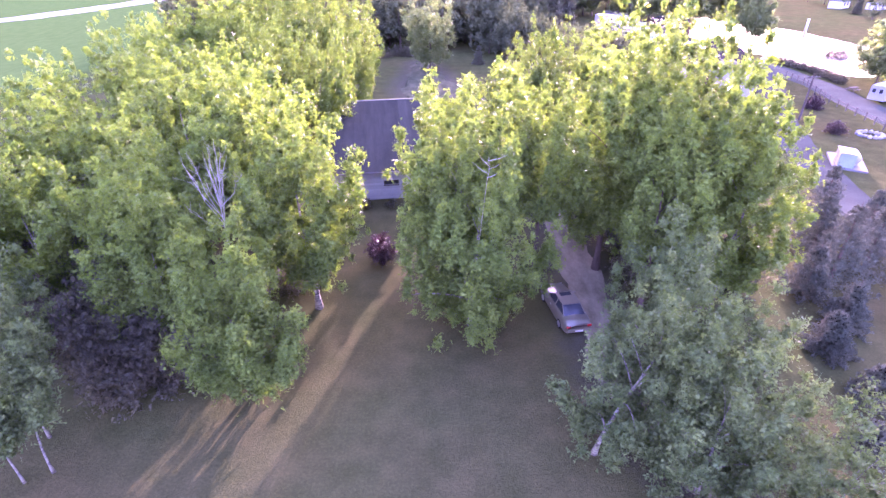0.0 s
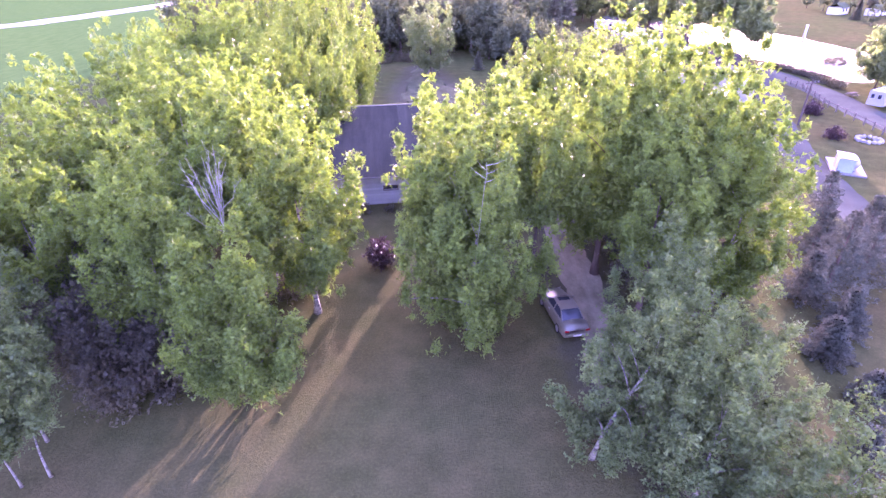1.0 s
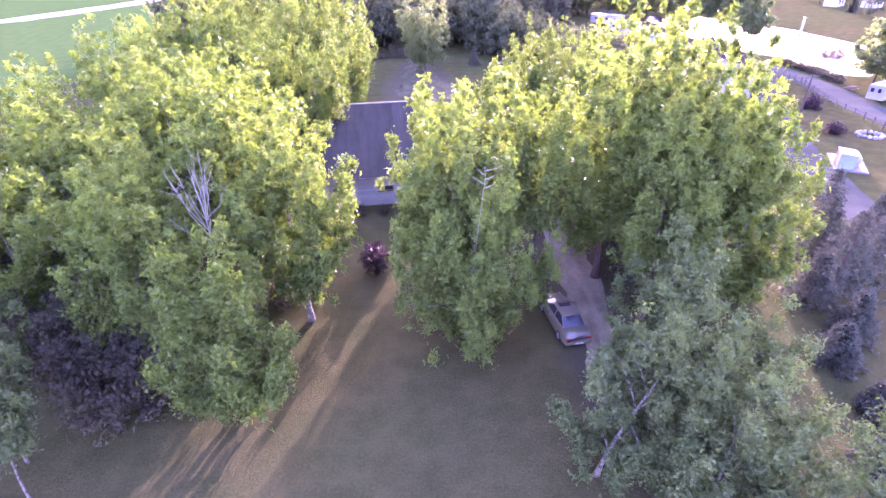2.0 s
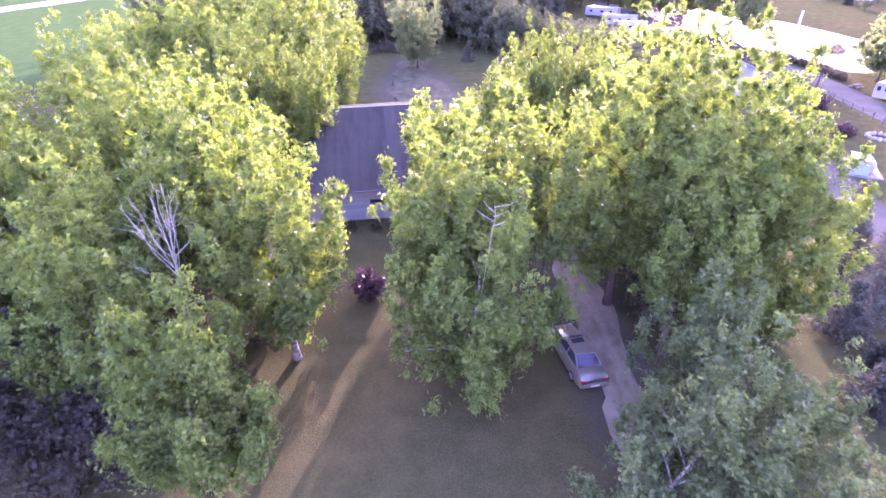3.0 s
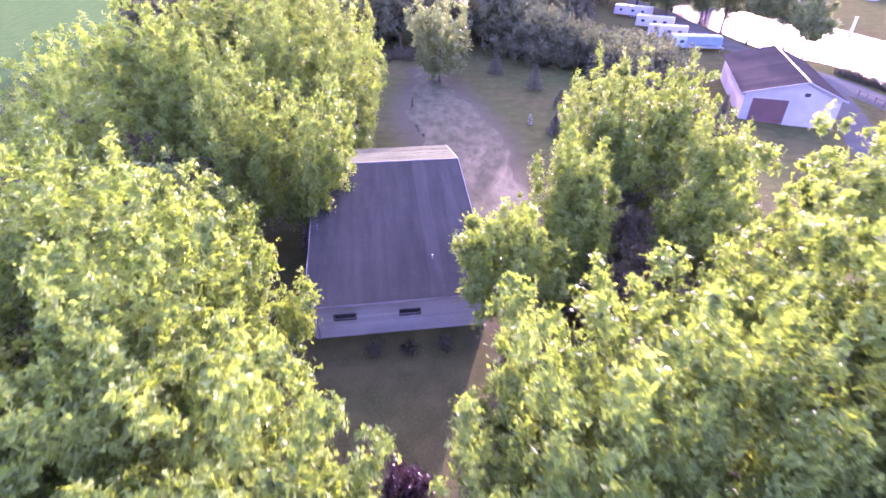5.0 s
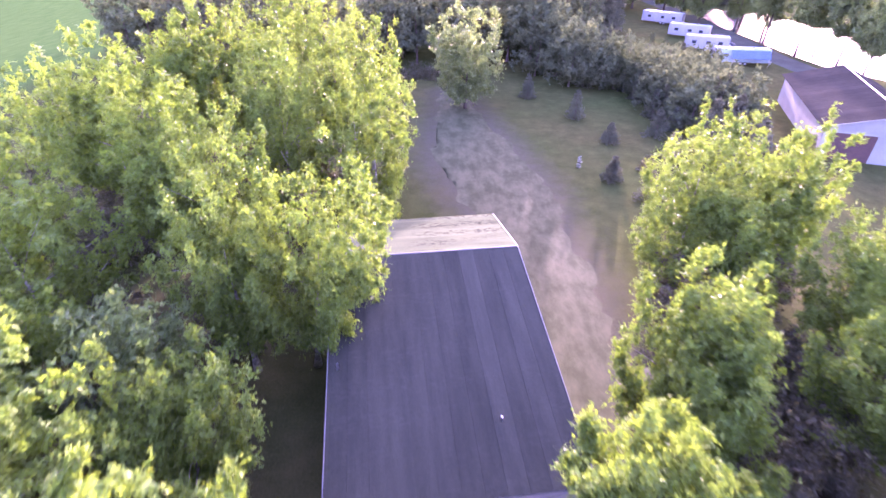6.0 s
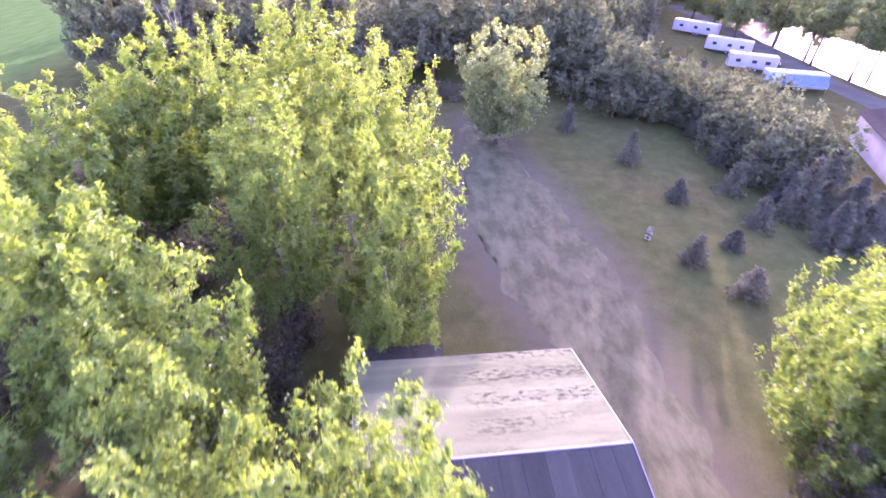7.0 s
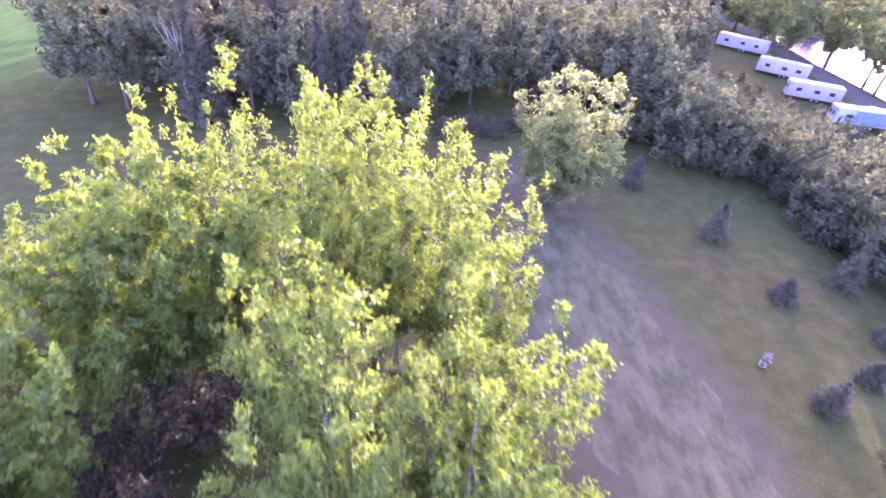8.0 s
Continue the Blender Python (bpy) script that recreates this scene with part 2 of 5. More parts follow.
# near slope's shade and far slope's sun are put into these two base colours
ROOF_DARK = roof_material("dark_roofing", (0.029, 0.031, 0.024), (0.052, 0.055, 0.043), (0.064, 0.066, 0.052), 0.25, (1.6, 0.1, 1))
ROOF_OLD_SUNLIT = roof_material("sunlit_weathered_roofing", (0.066, 0.080, 0.042), (0.106, 0.125, 0.068), (0.02, 0.021, 0.015), 1.0, (0.25, 1.5, 1), 5.4)
SIDING = surface("grey_siding", (0.25, 0.25, 0.235), (0.34, 0.34, 0.32), 10, 0.7, big=0.5)
WHITE_PAINT = surface("white_paint", (0.50, 0.49, 0.47), (0.62, 0.61, 0.59), 8, 0.55, big=0.6, strength=0.1)
CONCRETE = surface("concrete", (0.24, 0.225, 0.205), (0.36, 0.34, 0.315), 10, 0.9, big=0.5)
WOOD_GREY = surface("grey_wood", (0.09, 0.076, 0.06), (0.19, 0.165, 0.135), 8, 0.85, stretch=(1, 1, 0.25))
WOOD_DARK = surface("dark_timber", (0.05, 0.04, 0.035), (0.11, 0.09, 0.075), 8, 0.85)
BAY_DARK = surface("bay_shade_red", (0.055, 0.028, 0.025), (0.095, 0.05, 0.042), 6, 0.7)
BARN_ROOF = surface("brown_metal_roof", (0.028, 0.026, 0.021), (0.054, 0.049, 0.039), 4, 0.9, big=0.25, stretch=(0.3, 3, 1))
WEATHERED = surface("weathered_white", (0.25, 0.248, 0.245), (0.34, 0.337, 0.33), 6, 0.6, big=0.5, strength=0.1)
BARN_WALL = surface("barn_wall_paint", (0.17, 0.176, 0.152), (0.24, 0.248, 0.215), 7, 0.7, big=0.4)
BLUE_TARP = surface("blue_cover", (0.05, 0.085, 0.13), (0.09, 0.14, 0.20), 5, 0.5, big=0.6)
TEAL_PANEL = surface("pale_blue_roof", (0.19, 0.27, 0.29), (0.28, 0.36, 0.38), 5, 0.45, big=0.5)
TRIM_GREY = surface("grey_trim", (0.12, 0.118, 0.108), (0.19, 0.186, 0.172), 10, 0.7, big=0.6)
TYRE = surface("tyre_rubber", (0.02, 0.02, 0.02), (0.05, 0.05, 0.05), 20, 0.9)
METAL = surface("dull_metal", (0.35, 0.35, 0.36), (0.5, 0.5, 0.5), 10, 0.4, 0.9)
STONE = surface("field_stone", (0.22, 0.21, 0.2), (0.42, 0.4, 0.38), 6, 0.9)


def glass_material():
    m, nodes, links, p = material("dark_glass")
    p.inputs["Base Color"].default_value = (0.03, 0.035, 0.04, 1)
    p.inputs["Roughness"].default_value = 0.06
    return m


GLASS = glass_material()


def car_paint(name, c):
    m, nodes, links, p = material(name)
    col, _ = noise_ramp(nodes, links, 3.0, [(0.3, tuple(v * 0.9 for v in c)), (0.7, c)])
    links.new(col, p.inputs["Base Color"])
    p.inputs["Metallic"].default_value, p.inputs["Roughness"].default_value = 0.35, 0.35
    p.inputs["Coat Weight"].default_value = 0.7
    return m


CAR_PAINT = car_paint("champagne_paint", (0.155, 0.148, 0.100))
DARK_PAINT = car_paint("dark_paint", (0.03, 0.03, 0.035))
LAMP_RED = surface("red_lens", (0.25, 0.015, 0.015), (0.4, 0.03, 0.03), 10, 0.2)
LAMP_CLEAR = surface("clear_lens", (0.6, 0.6, 0.6), (0.75, 0.75, 0.75), 10, 0.15)


# ---- helpers for building ----
def mesh_object(name, verts, faces, mat, parent=None, label="", smooth=False):
    me = bpy.data.meshes.new(name)
    me.from_pydata([tuple(v) for v in verts], [], faces)
    me.materials.append(mat)
    if smooth:
        for f in me.polygons:
            f.use_smooth = True
    ob = new(name, me)
    ob.parent = parent
    if label:
        ob["label"] = label
    return ob


def part(name, bm, mat, parent=None, label="", smooth=False):
    me = bpy.data.meshes.new(name)
    bm.normal_update()
    bm.to_mesh(me)
    bm.free()
    me.materials.append(mat)
    if smooth:
        for f in me.polygons:
            f.use_smooth = True
    ob = new(name, me)
    ob.parent = parent
    if label:
        ob["label"] = label
    return ob


def box(bm, x0, x1, y0, y1, z0, z1, bevel=0.0):
    r = bmesh.ops.create_cube(bm, size=1.0, matrix=Matrix.LocRotScale(((x0 + x1) / 2, (y0 + y1) / 2, (z0 + z1) / 2), None, (x1 - x0, y1 - y0, z1 - z0)))
    if bevel:
        vs = set(r["verts"])
        es = [e for e in bm.edges if e.verts[0] in vs and e.verts[1] in vs]
        bmesh.ops.bevel(bm, geom=es, offset=bevel, segments=2, affect="EDGES", profile=0.5)


def box_part(name, x0, x1, y0, y1, z0, z1, mat, parent, label="", bevel=0.0):
    bm = bmesh.new()
    box(bm, x0, x1, y0, y1, z0, z1, bevel)
    return part(name, bm, mat, parent, label)


def thing(name, m, label, category, group=""):
    e = new(name)
    e.matrix_world = m
    e.empty_display_size = 0.3
    return tagged(e, label, category, group)


def tube(points, radii, sides=7):
    """Vertices and faces of a tapered tube along points."""
    verts, faces = [], []
    n = len(points)
    for i, (p, r) in enumerate(zip(points, radii)):
        p = Vector(p)
        d = Vector(points[min(i + 1, n - 1)]) - Vector(points[max(i - 1, 0)])
        d.normalize()
        a = d.cross(Vector((0.31, 0.94, 0.12)))
        a.normalize()
        b = d.cross(a)
        for k in range(sides):
            t = 2 * math.pi * k / sides
            verts.append(p + (a * math.cos(t) + b * math.sin(t)) * r)
    for i in range(n - 1):
        for k in range(sides):
            k2 = (k + 1) % sides
            faces.append((i * sides + k, i * sides + k2, (i + 1) * sides + k2, (i + 1) * sides + k))
    faces.append(tuple(range(sides - 1, -1, -1)))
    faces.append(tuple((n - 1) * sides + k for k in range(sides)))
    return verts, faces


def cylinder(name, r, h, mat, parent, at=(0, 0, 0), axis="Z", label="", sides=20, bevel=0.0):
    bm = bmesh.new()
    bmesh.ops.create_cone(bm, cap_ends=True, segments=sides, radius1=r, radius2=r, depth=h)
    if bevel:
        bmesh.ops.bevel(bm, geom=[e for e in bm.edges if abs(e.verts[0].co.z - e.verts[1].co.z) < 1e-5], offset=bevel, segments=2, affect="EDGES", profile=0.5)
    rot = {"Z": Matrix(), "X": Matrix.Rotation(math.pi / 2, 4, "Y"), "Y": Matrix.Rotation(math.pi / 2, 4, "X")}[axis]
    bmesh.ops.transform(bm, matrix=Matrix.Translation(at) @ rot, verts=bm.verts)
    return part(name, bm, mat, parent, label)


def step(a, b, v):
    t = min(1.0, max(0.0, (v - a) / (b - a)))
    return t * t * (3 - 2 * t)


def lake(x, y):
    """Below one inside the lake's shore."""
    dx, dy = x - 92.0, y - 150.0
    u, v = dx * 0.993 + dy * 0.12, -dx * 0.12 + dy * 0.993
    k = math.hypot(u / 15.0, v / 58.0)
    k = max(k, 1 + ((x - 82.0) * 0.844 - (y - 101.0) * 0.537) / 10.0)
    return k + 0.06 * noise.noise((x * 0.06, y * 0.06, 3))


def height(x, y):
    """The lie of the land: level by the house, falling to the lake in the east."""
    z = -2.2 * step(16, 50, x) + 0.12 * noise.noise((x * 0.07, y * 0.07, 0)) * step(4, 30, abs(x) + abs(y - 50) * 0.2)
    k = lake(x, y)
    if k < 1.25:
        z -= 1.6 * step(1.25, 0.85, k)
    return z


# ---- ground ----
DRIVE = [(14.0, 9, 0.9), (11.0, 15, 1.0), (9.5, 20.5, 1.1), (9.7, 27, 1.25), (10.2, 34, 1.3), (10.0, 41, 1.4), (8.6, 47, 1.5), (6.0, 54, 1.6)]
YARD = [(2.2, 46, 1.0), (2.9, 54, 2.0), (2.8, 62, 2.8), (2.2, 70, 3.0), (0.5, 78, 4.6), (-1.5, 86, 5.0), (-2.5, 95, 4.2), (-3, 104, 2.6), (-4, 112, 1.2)]


def build_ground():
    def spaced(lo, hi, fine0, fine1, fine, coarse):
        vals, v = [], lo
        while v < hi:
            vals.append(v)
            d = max(0.0, fine0 - v, v - fine1)
            v += fine + min(coarse, d * 0.12)
        return vals + [hi]
    xs = spaced(-2500, 2500, -22, 24, 0.9, 200)
    ys = spaced(-600, 4000, 4, 118, 0.9, 220)
    verts = [(x, y, height(x, y)) for y in ys for x in xs]
    w = len(xs)
    faces = [(j * w + i, j * w + i + 1, (j + 1) * w + i + 1, (j + 1) * w + i) for j in range(len(ys) - 1) for i in range(w - 1)]
    ob = mesh_object("ground", verts, faces, LAWN, smooth=True)
    wear = ob.data.attributes.new("wear", "FLOAT", "POINT")
    p = np.array(verts)
    best = np.full(len(p), 99.0)
    for line, reach in ((DRIVE, 3.5), (YARD, 6.5)):
        for (x0, y0, w0), (x1, y1, w1) in zip(line, line[1:]):
            d = np.array([x1 - x0, y1 - y0])
            t = np.clip(((p[:, 0] - x0) * d[0] + (p[:, 1] - y0) * d[1]) / (d @ d), 0, 1)
            dist = np.hypot(p[:, 0] - x0 - t * d[0], p[:, 1] - y0 - t * d[1]) - (w0 + (w1 - w0) * t)
            best = np.minimum(best, dist / reach)
    wear.data.foreach_set("value", np.clip(1 - best, 0, 1).astype(np.float32))
    tagged(ob, "dry mown lawn and meadow in long tree shade", "ground", kind="structure")


build_ground()


def ribbon(name, line, mat, label, category, lift=0.05, cross=10, jitter=0.35, seed=1):
    """A strip of ground along line, rows of (x, y, half width), laid on the land with an uneven edge."""
    pts = []
    for (x0, y0, w0), (x1, y1, w1) in zip(line, line[1:]):
        n = max(2, int(math.hypot(x1 - x0, y1 - y0) / 0.8))
        pts += [(x0 + (x1 - x0) * k / n, y0 + (y1 - y0) * k / n, w0 + (w1 - w0) * k / n) for k in range(n)]
    pts.append(line[-1])
    for _ in range(6):
        pts = [pts[0]] + [tuple((a[i] + 2 * b[i] + c[i]) / 4 for i in range(3)) for a, b, c in zip(pts, pts[1:], pts[2:])] + [pts[-1]]
    verts, faces = [], []
    for i, (x, y, w) in enumerate(pts):
        a, b = pts[max(0, i - 1)], pts[min(len(pts) - 1, i + 1)]
        dx, dy = b[0] - a[0], b[1] - a[1]
        l = math.hypot(dx, dy) or 1
        nx, ny = dy / l, -dx / l
        for k in range(cross + 1):
            s = 2 * k / cross - 1
            off = s * w
            if abs(s) == 1:
                off += s * jitter * (noise.noise((i * 0.23, seed * 7.1 + s, 0)) + 0.5 * noise.noise((i * 0.9, seed * 3.3 + s, 2)))
            px, py = x + nx * off, y + ny * off
            crown = lift if abs(s) < 1 else 0.004
            verts.append((px, py, height(px, py) + crown))
    c = cross + 1
    for i in range(len(pts) - 1):
        for k in range(cross):
            faces.append((i * c + k, i * c + k + 1, (i + 1) * c + k + 1, (i + 1) * c + k))
    ob = mesh_object(name, verts, faces, mat, smooth=True)
    return tagged(ob, label, category, kind="structure")


ribbon("driveway", DRIVE, DIRT, "narrow dirt driveway under the birches", "driveway", jitter=0.7, seed=2, lift=0.035)
ribbon("gravel_yard", YARD, GRAVEL, "pale gravel yard behind the house with wheel tracks", "yard", jitter=1.3, seed=5, cross=18, lift=0.014)
ribbon("lane", [(37, 30, 2.6), (40.5, 45, 2.4), (45, 60, 2.2), (52, 78, 2.2), (59, 92, 2.4), (66, 108, 2.6)], ASPHALT, "grey lane past the white pump box", "lane", jitter=0.3, seed=8)
ribbon("lake_road", [(66, 55, 3.0), (67, 76, 3.0), (70, 95, 3.0), (70.5, 112, 3.2), (68, 128, 3.2), (67, 145, 3.2), (68, 165, 3.0), (70, 190, 3.0), (70, 230, 3.0)], ASPHALT, "grey road along the lake shore", "road", jitter=0.3, seed=9)
ribbon("field_road", [(-210, 150, 8), (-160, 215, 8), (-150, 270, 8), (-135, 420, 9)], SAND, "pale bare strip at the edge of a green field", "road", jitter=0.8, seed=11, lift=0.12)


def build_water():
    verts, n = [(92, 150, -2.75)], 72
    for k in range(n):
        t = 2 * math.pi * k / n
        u, v = math.cos(t) * 20, math.sin(t) * 70
        verts.append((92 + u * 0.993 - v * 0.12, 150 + u * 0.12 + v * 0.993, -2.75))
    ob = mesh_object("water", verts, [(0, k + 1, (k + 1) % n + 1) for k in range(n)], WATER)
    tagged(ob, "bright rippled lake water with low sun on it", "lake", kind="structure")


build_water()


# ---- trees ----
def leaf_mesh(name, pos, length, width, rng, up=0.35, hang=0.0, grow=1.0):
    """Many small leaves as one mesh: a pointed blade each."""
    n = len(pos)
    nrm = rng.normal(size=(n, 3)) + np.array([0, 0, up])
    nrm /= np.linalg.norm(nrm, axis=1)[:, None]
    ax = rng.normal(size=(n, 3)) + np.array([0, 0, -hang])
    ax -= nrm * np.sum(ax * nrm, axis=1)[:, None]
    ax /= np.linalg.norm(ax, axis=1)[:, None] + 1e-9
    sd = np.cross(nrm, ax)
    l = (length * grow * rng.uniform(0.65, 1.35, n))[:, None]
    w = (width * grow * rng.uniform(0.65, 1.35, n))[:, None]
    v = np.empty((n, 3, 3))
    v[:, 0] = pos - ax * l * 0.45 + sd * w * 0.5
    v[:, 1] = pos + ax * l * 0.65
    v[:, 2] = pos - ax * l * 0.45 - sd * w * 0.5
    me = bpy.data.meshes.new(name)
    me.vertices.add(n * 3)
    me.vertices.foreach_set("co", v.reshape(-1).astype(np.float32))
    me.loops.add(n * 3)
    me.loops.foreach_set("vertex_index", np.arange(n * 3, dtype=np.int32))
    me.polygons.add(n)
    me.polygons.foreach_set("loop_start", np.arange(0, n * 3, 3, dtype=np.int32))
    me.polygons.foreach_set("loop_total", np.full(n, 3, dtype=np.int32))
    me.update(calc_edges=True)
    return me


def crown_points(rng, radius, low, top, clumps, leaves, lean=(0.0, 0.0), belly=0.42, clump=1.0, tall=0.78, spires=0.16, lobes=1.0):
    """A crown of rising boughs, each a plume of leaf sprays that tapers to its tip; returns the sprays' centres, the leaves and their growth."""
    ph = rng.uniform(0, 6.28, 6)
    cs, rs = [], []
    boughs = max(8, int(7 + radius * 5.2))
    for b in range(boughs):
        a = b * 2.39996 + rng.uniform(-0.45, 0.45)
        h = ((b + 0.6) / boughs) ** 0.85
        prof = (h / belly) ** 0.55 if h < belly else max(0.0, 1 - ((h - belly) / (1 - belly)) ** 2.3) ** 0.6
        lob = 1 + 0.20 * math.sin(3 * a + ph[0] + 5 * h) + 0.13 * math.sin(5 * a + ph[1] - 9 * h) + 0.12 * math.sin(2 * a + ph[2] + 13 * h)
        lob = 1 + (min(lob, 1.12) - 1) * lobes
        reach = radius * (0.16 + 0.84 * prof) * lob * rng.uniform(0.84, 1.06)
        fall = 1 - spires * rng.uniform(0, 1) * (0.3 + prof) if b < boughs - 1 else 1.0
        zt = low + (top - low) * (0.10 + 0.90 * h) * fall
        zf = low + (top - low) * max(0.02, h - 0.40) * 0.9
        out = np.array([math.cos(a), math.sin(a)])
        p0 = np.array([*(out * reach * 0.10), zf])
        p1 = np.array([*(out * reach * 0.92), zf + (zt - zf) * 0.34])
        p2 = np.array([*(out * reach), zt])
        n = max(4, int(clumps / boughs * (0.55 + 0.8 * reach / radius)))
        t = rng.uniform(0.10, 1.0, n) ** 0.85
        width = (0.23 * radius + 0.14 * min(1.0, radius)) * (1.0 - 0.80 * t ** 2.2)
        mid = ((1 - t) ** 2)[:, None] * p0 + (2 * t * (1 - t))[:, None] * p1 + (t ** 2)[:, None] * p2
        mid[:, 0] += lean[0] * h
        mid[:, 1] += lean[1] * h
        cs.append(mid + rng.normal(size=(n, 3)) * (width * 0.62)[:, None] * np.array([1, 1, 0.8]))
        rs.append(clump * rng.uniform(0.6, 1.2, n) * (1.12 - 0.5 * t))
    cs, rs = np.concatenate(cs), np.concatenate(rs)
    w = rs ** 2.0
    idx = rng.choice(len(cs), leaves, p=w / w.sum())
    d = rng.normal(size=(leaves, 3))
    d[:, 2] += 0.35
    d /= np.linalg.norm(d, axis=1)[:, None]
    rad = rs[idx] * np.minimum(1.6, np.abs(rng.normal(0, 0.62, leaves)) + 0.12)
    stray = rng.uniform(0, 1, leaves) < 0.04
    rad = np.where(stray, rad * rng.uniform(1.0, 1.5, leaves), rad)
    pos = cs[idx] + d * rad[:, None] * np.array([1, 1, tall])
    pos[:, 2] -= 0.25 * rng.uniform(0, 1, leaves) ** 2 * rs[idx]
    inner = rng.uniform(0, 1, leaves) < 0.10
    pos = np.where(inner[:, None], cs[idx] + (pos - cs[idx]) * 0.5, pos)
    return cs, pos, np.where(inner, 1.7, 1.0)


def broadleaf(name, label, category, x, y, top, radius, low, seed, leaves=13000, leaf=LEAF_BIRCH, bark=BARK_BIRCH, size=0.17, clumps=95, limbs=6, lean=(0.0, 0.0), belly=0.42, group="", girth=1.0, clump=1.0, hang=0.5, snag=None, tall=0.78, spires=0.16, lobes=1.0):
    rng = np.random.default_rng(seed)
    z0 = height(x, y)
    tree = thing(name, Matrix.Translation((x, y, z0 - 0.05)), label, category, group)
    top, low = top - z0, low - z0
    cs, pos, grow = crown_points(rng, radius, low, top, clumps, leaves, lean, belly, clump, tall, spires, lobes)
    me = leaf_mesh("crown", pos, size * 1.25, size * 0.8, rng, hang=hang, grow=grow)
    me.materials.append(leaf)
    crown = new("crown", me)
    crown.parent = tree
    bend = rng.uniform(-0.5, 0.5, 2)
    n = 9
    pts = [((lean[0] * 0.8 + bend[0] * math.sin(2.2 * k / n)) * (k / n) ** 1.3, (lean[1] * 0.8 + bend[1] * math.sin(2.6 * k / n)) * (k / n) ** 1.3, top * 0.62 * k / n) for k in range(n + 1)]
    base = (0.011 * top + 0.03) * girth
    radii = [base * (1 - 0.9 * (k / n)) * (1.5 if k == 0 else 1) for k in range(n + 1)]
    v, f = tube(pts, radii, 8)
    mesh_object("trunk", v, f, bark, tree, smooth=True)
    order = rng.permutation(len(cs))
    made = 0
    for j in order:
        c = Vector(cs[j])
        if made >= limbs:
            break
        if c.z < low + 0.1 * (top - low) or c.z > top * 0.8:
            continue
        k = min(n - 2, max(2, int(n * (c.z - 0.45 * math.hypot(c.x, c.y)) / (top * 0.62))))
        s = Vector(pts[k])
        mid = s.lerp(c, 0.5) + Vector((0, 0, 0.35))
        v, f = tube([s, s.lerp(mid, 0.55) + Vector((0, 0, 0.1)), mid, mid.lerp(c, 0.6) + Vector((0, 0, 0.12)), c], [radii[k] * 0.55, radii[k] * 0.45, radii[k] * 0.34, radii[k] * 0.22, radii[k] * 0.08], 5)
        mesh_object("limb", v, f, bark, tree, smooth=True)
        made += 1
    if snag:
        tip = Vector(snag) - Vector((x, y, z0))
        s = Vector(pts[3])
        elbow = Vector((tip.x * 0.93, tip.y * 0.95, tip.z - 1.3))
        v, f = tube([s, s.lerp(elbow, 0.6), elbow, elbow.lerp(tip, 0.5) + Vector((0.08, 0, 0)), tip], [0.012, 0.012, 0.013, 0.01, 0.005], 6)
        mesh_object("dead_limb", v, f, BARK_DEAD, tree, "bare bleached dead limb", True)
        for k in range(5):
            q = elbow.lerp(tip, 0.15 + 0.17 * k)
            e = q + Vector(((-1) ** k * rng.uniform(0.4, 0.9), rng.uniform(-0.4, 0.1), rng.uniform(0.3, 0.9)))
            v, f = tube([q, q.lerp(e, 0.6) + Vector((0, 0, -0.06)), e], [0.018, 0.013, 0.005], 5)
            mesh_object("dead_twig", v, f, BARK_DEAD, tree)
    return tree


def conifer(name, label, x, y, tall, radius, seed, leaf=LEAF_SPRUCE, cards=5200, low=0.05, group="", size=0.22, z0=None):
    """A spruce: whorls of drooping boughs clothed in needle sprays."""
    rng = np.random.default_rng(seed)
    z0 = height(x, y) if z0 is None else z0
    tree = thing(name, Matrix.Translation((x, y, z0 - 0.05)), label, "spruce", group)
    v, f = tube([(0, 0, tall * k / 6) for k in range(7)], [(0.022 * tall + 0.02) * (1 - 0.93 * k / 6) for k in range(7)], 7)
    mesh_object("trunk", v, f, BARK_DARK, tree, smooth=True)
    pos = []
    whorls = max(9, int(tall * 2.4))
    per = max(20, cards // (whorls * 9))
    for k in range(whorls):
        h = low + (1 - low) * (k + rng.uniform(-0.2, 0.2)) / whorls
        reach = radius * (1 - h) ** 0.85 + 0.12
        for b in range(9):
            a = 2 * math.pi * (b + rng.uniform(-0.3, 0.3)) / 9 + k * 0.7
            rr = reach * rng.uniform(0.72, 1.15)
            t = rng.uniform(0.08, 1, int(per * (0.35 + 1.1 * rr / radius))) ** 0.75
            side = rng.normal(0, 0.14 * rr + 0.04, len(t)) * (1.15 - t)
            zz = h * tall - 0.22 * rr * t + 0.12 * rr * t ** 2.5 - np.abs(rng.normal(0, 0.10, len(t)))
            pos.append(np.stack([np.cos(a) * rr * t - np.sin(a) * side, np.sin(a) * rr * t + np.cos(a) * side, zz], 1))
    pos = np.concatenate(pos)
    me = leaf_mesh("needles", pos, size * 1.5, size * 0.7, rng, up=1.0, hang=0.2)
    me.materials.append(leaf)
    ob = new("needles", me)
    ob.parent = tree
    return tree


CLOSE = (23, 24, 44, 27, 28, 29, 30, 31, 32, 64, 65)   # seeds of the trees that the path passes nearest
BIRCH = "tall birch with a sunlit yellow-green crown and pale trunk"
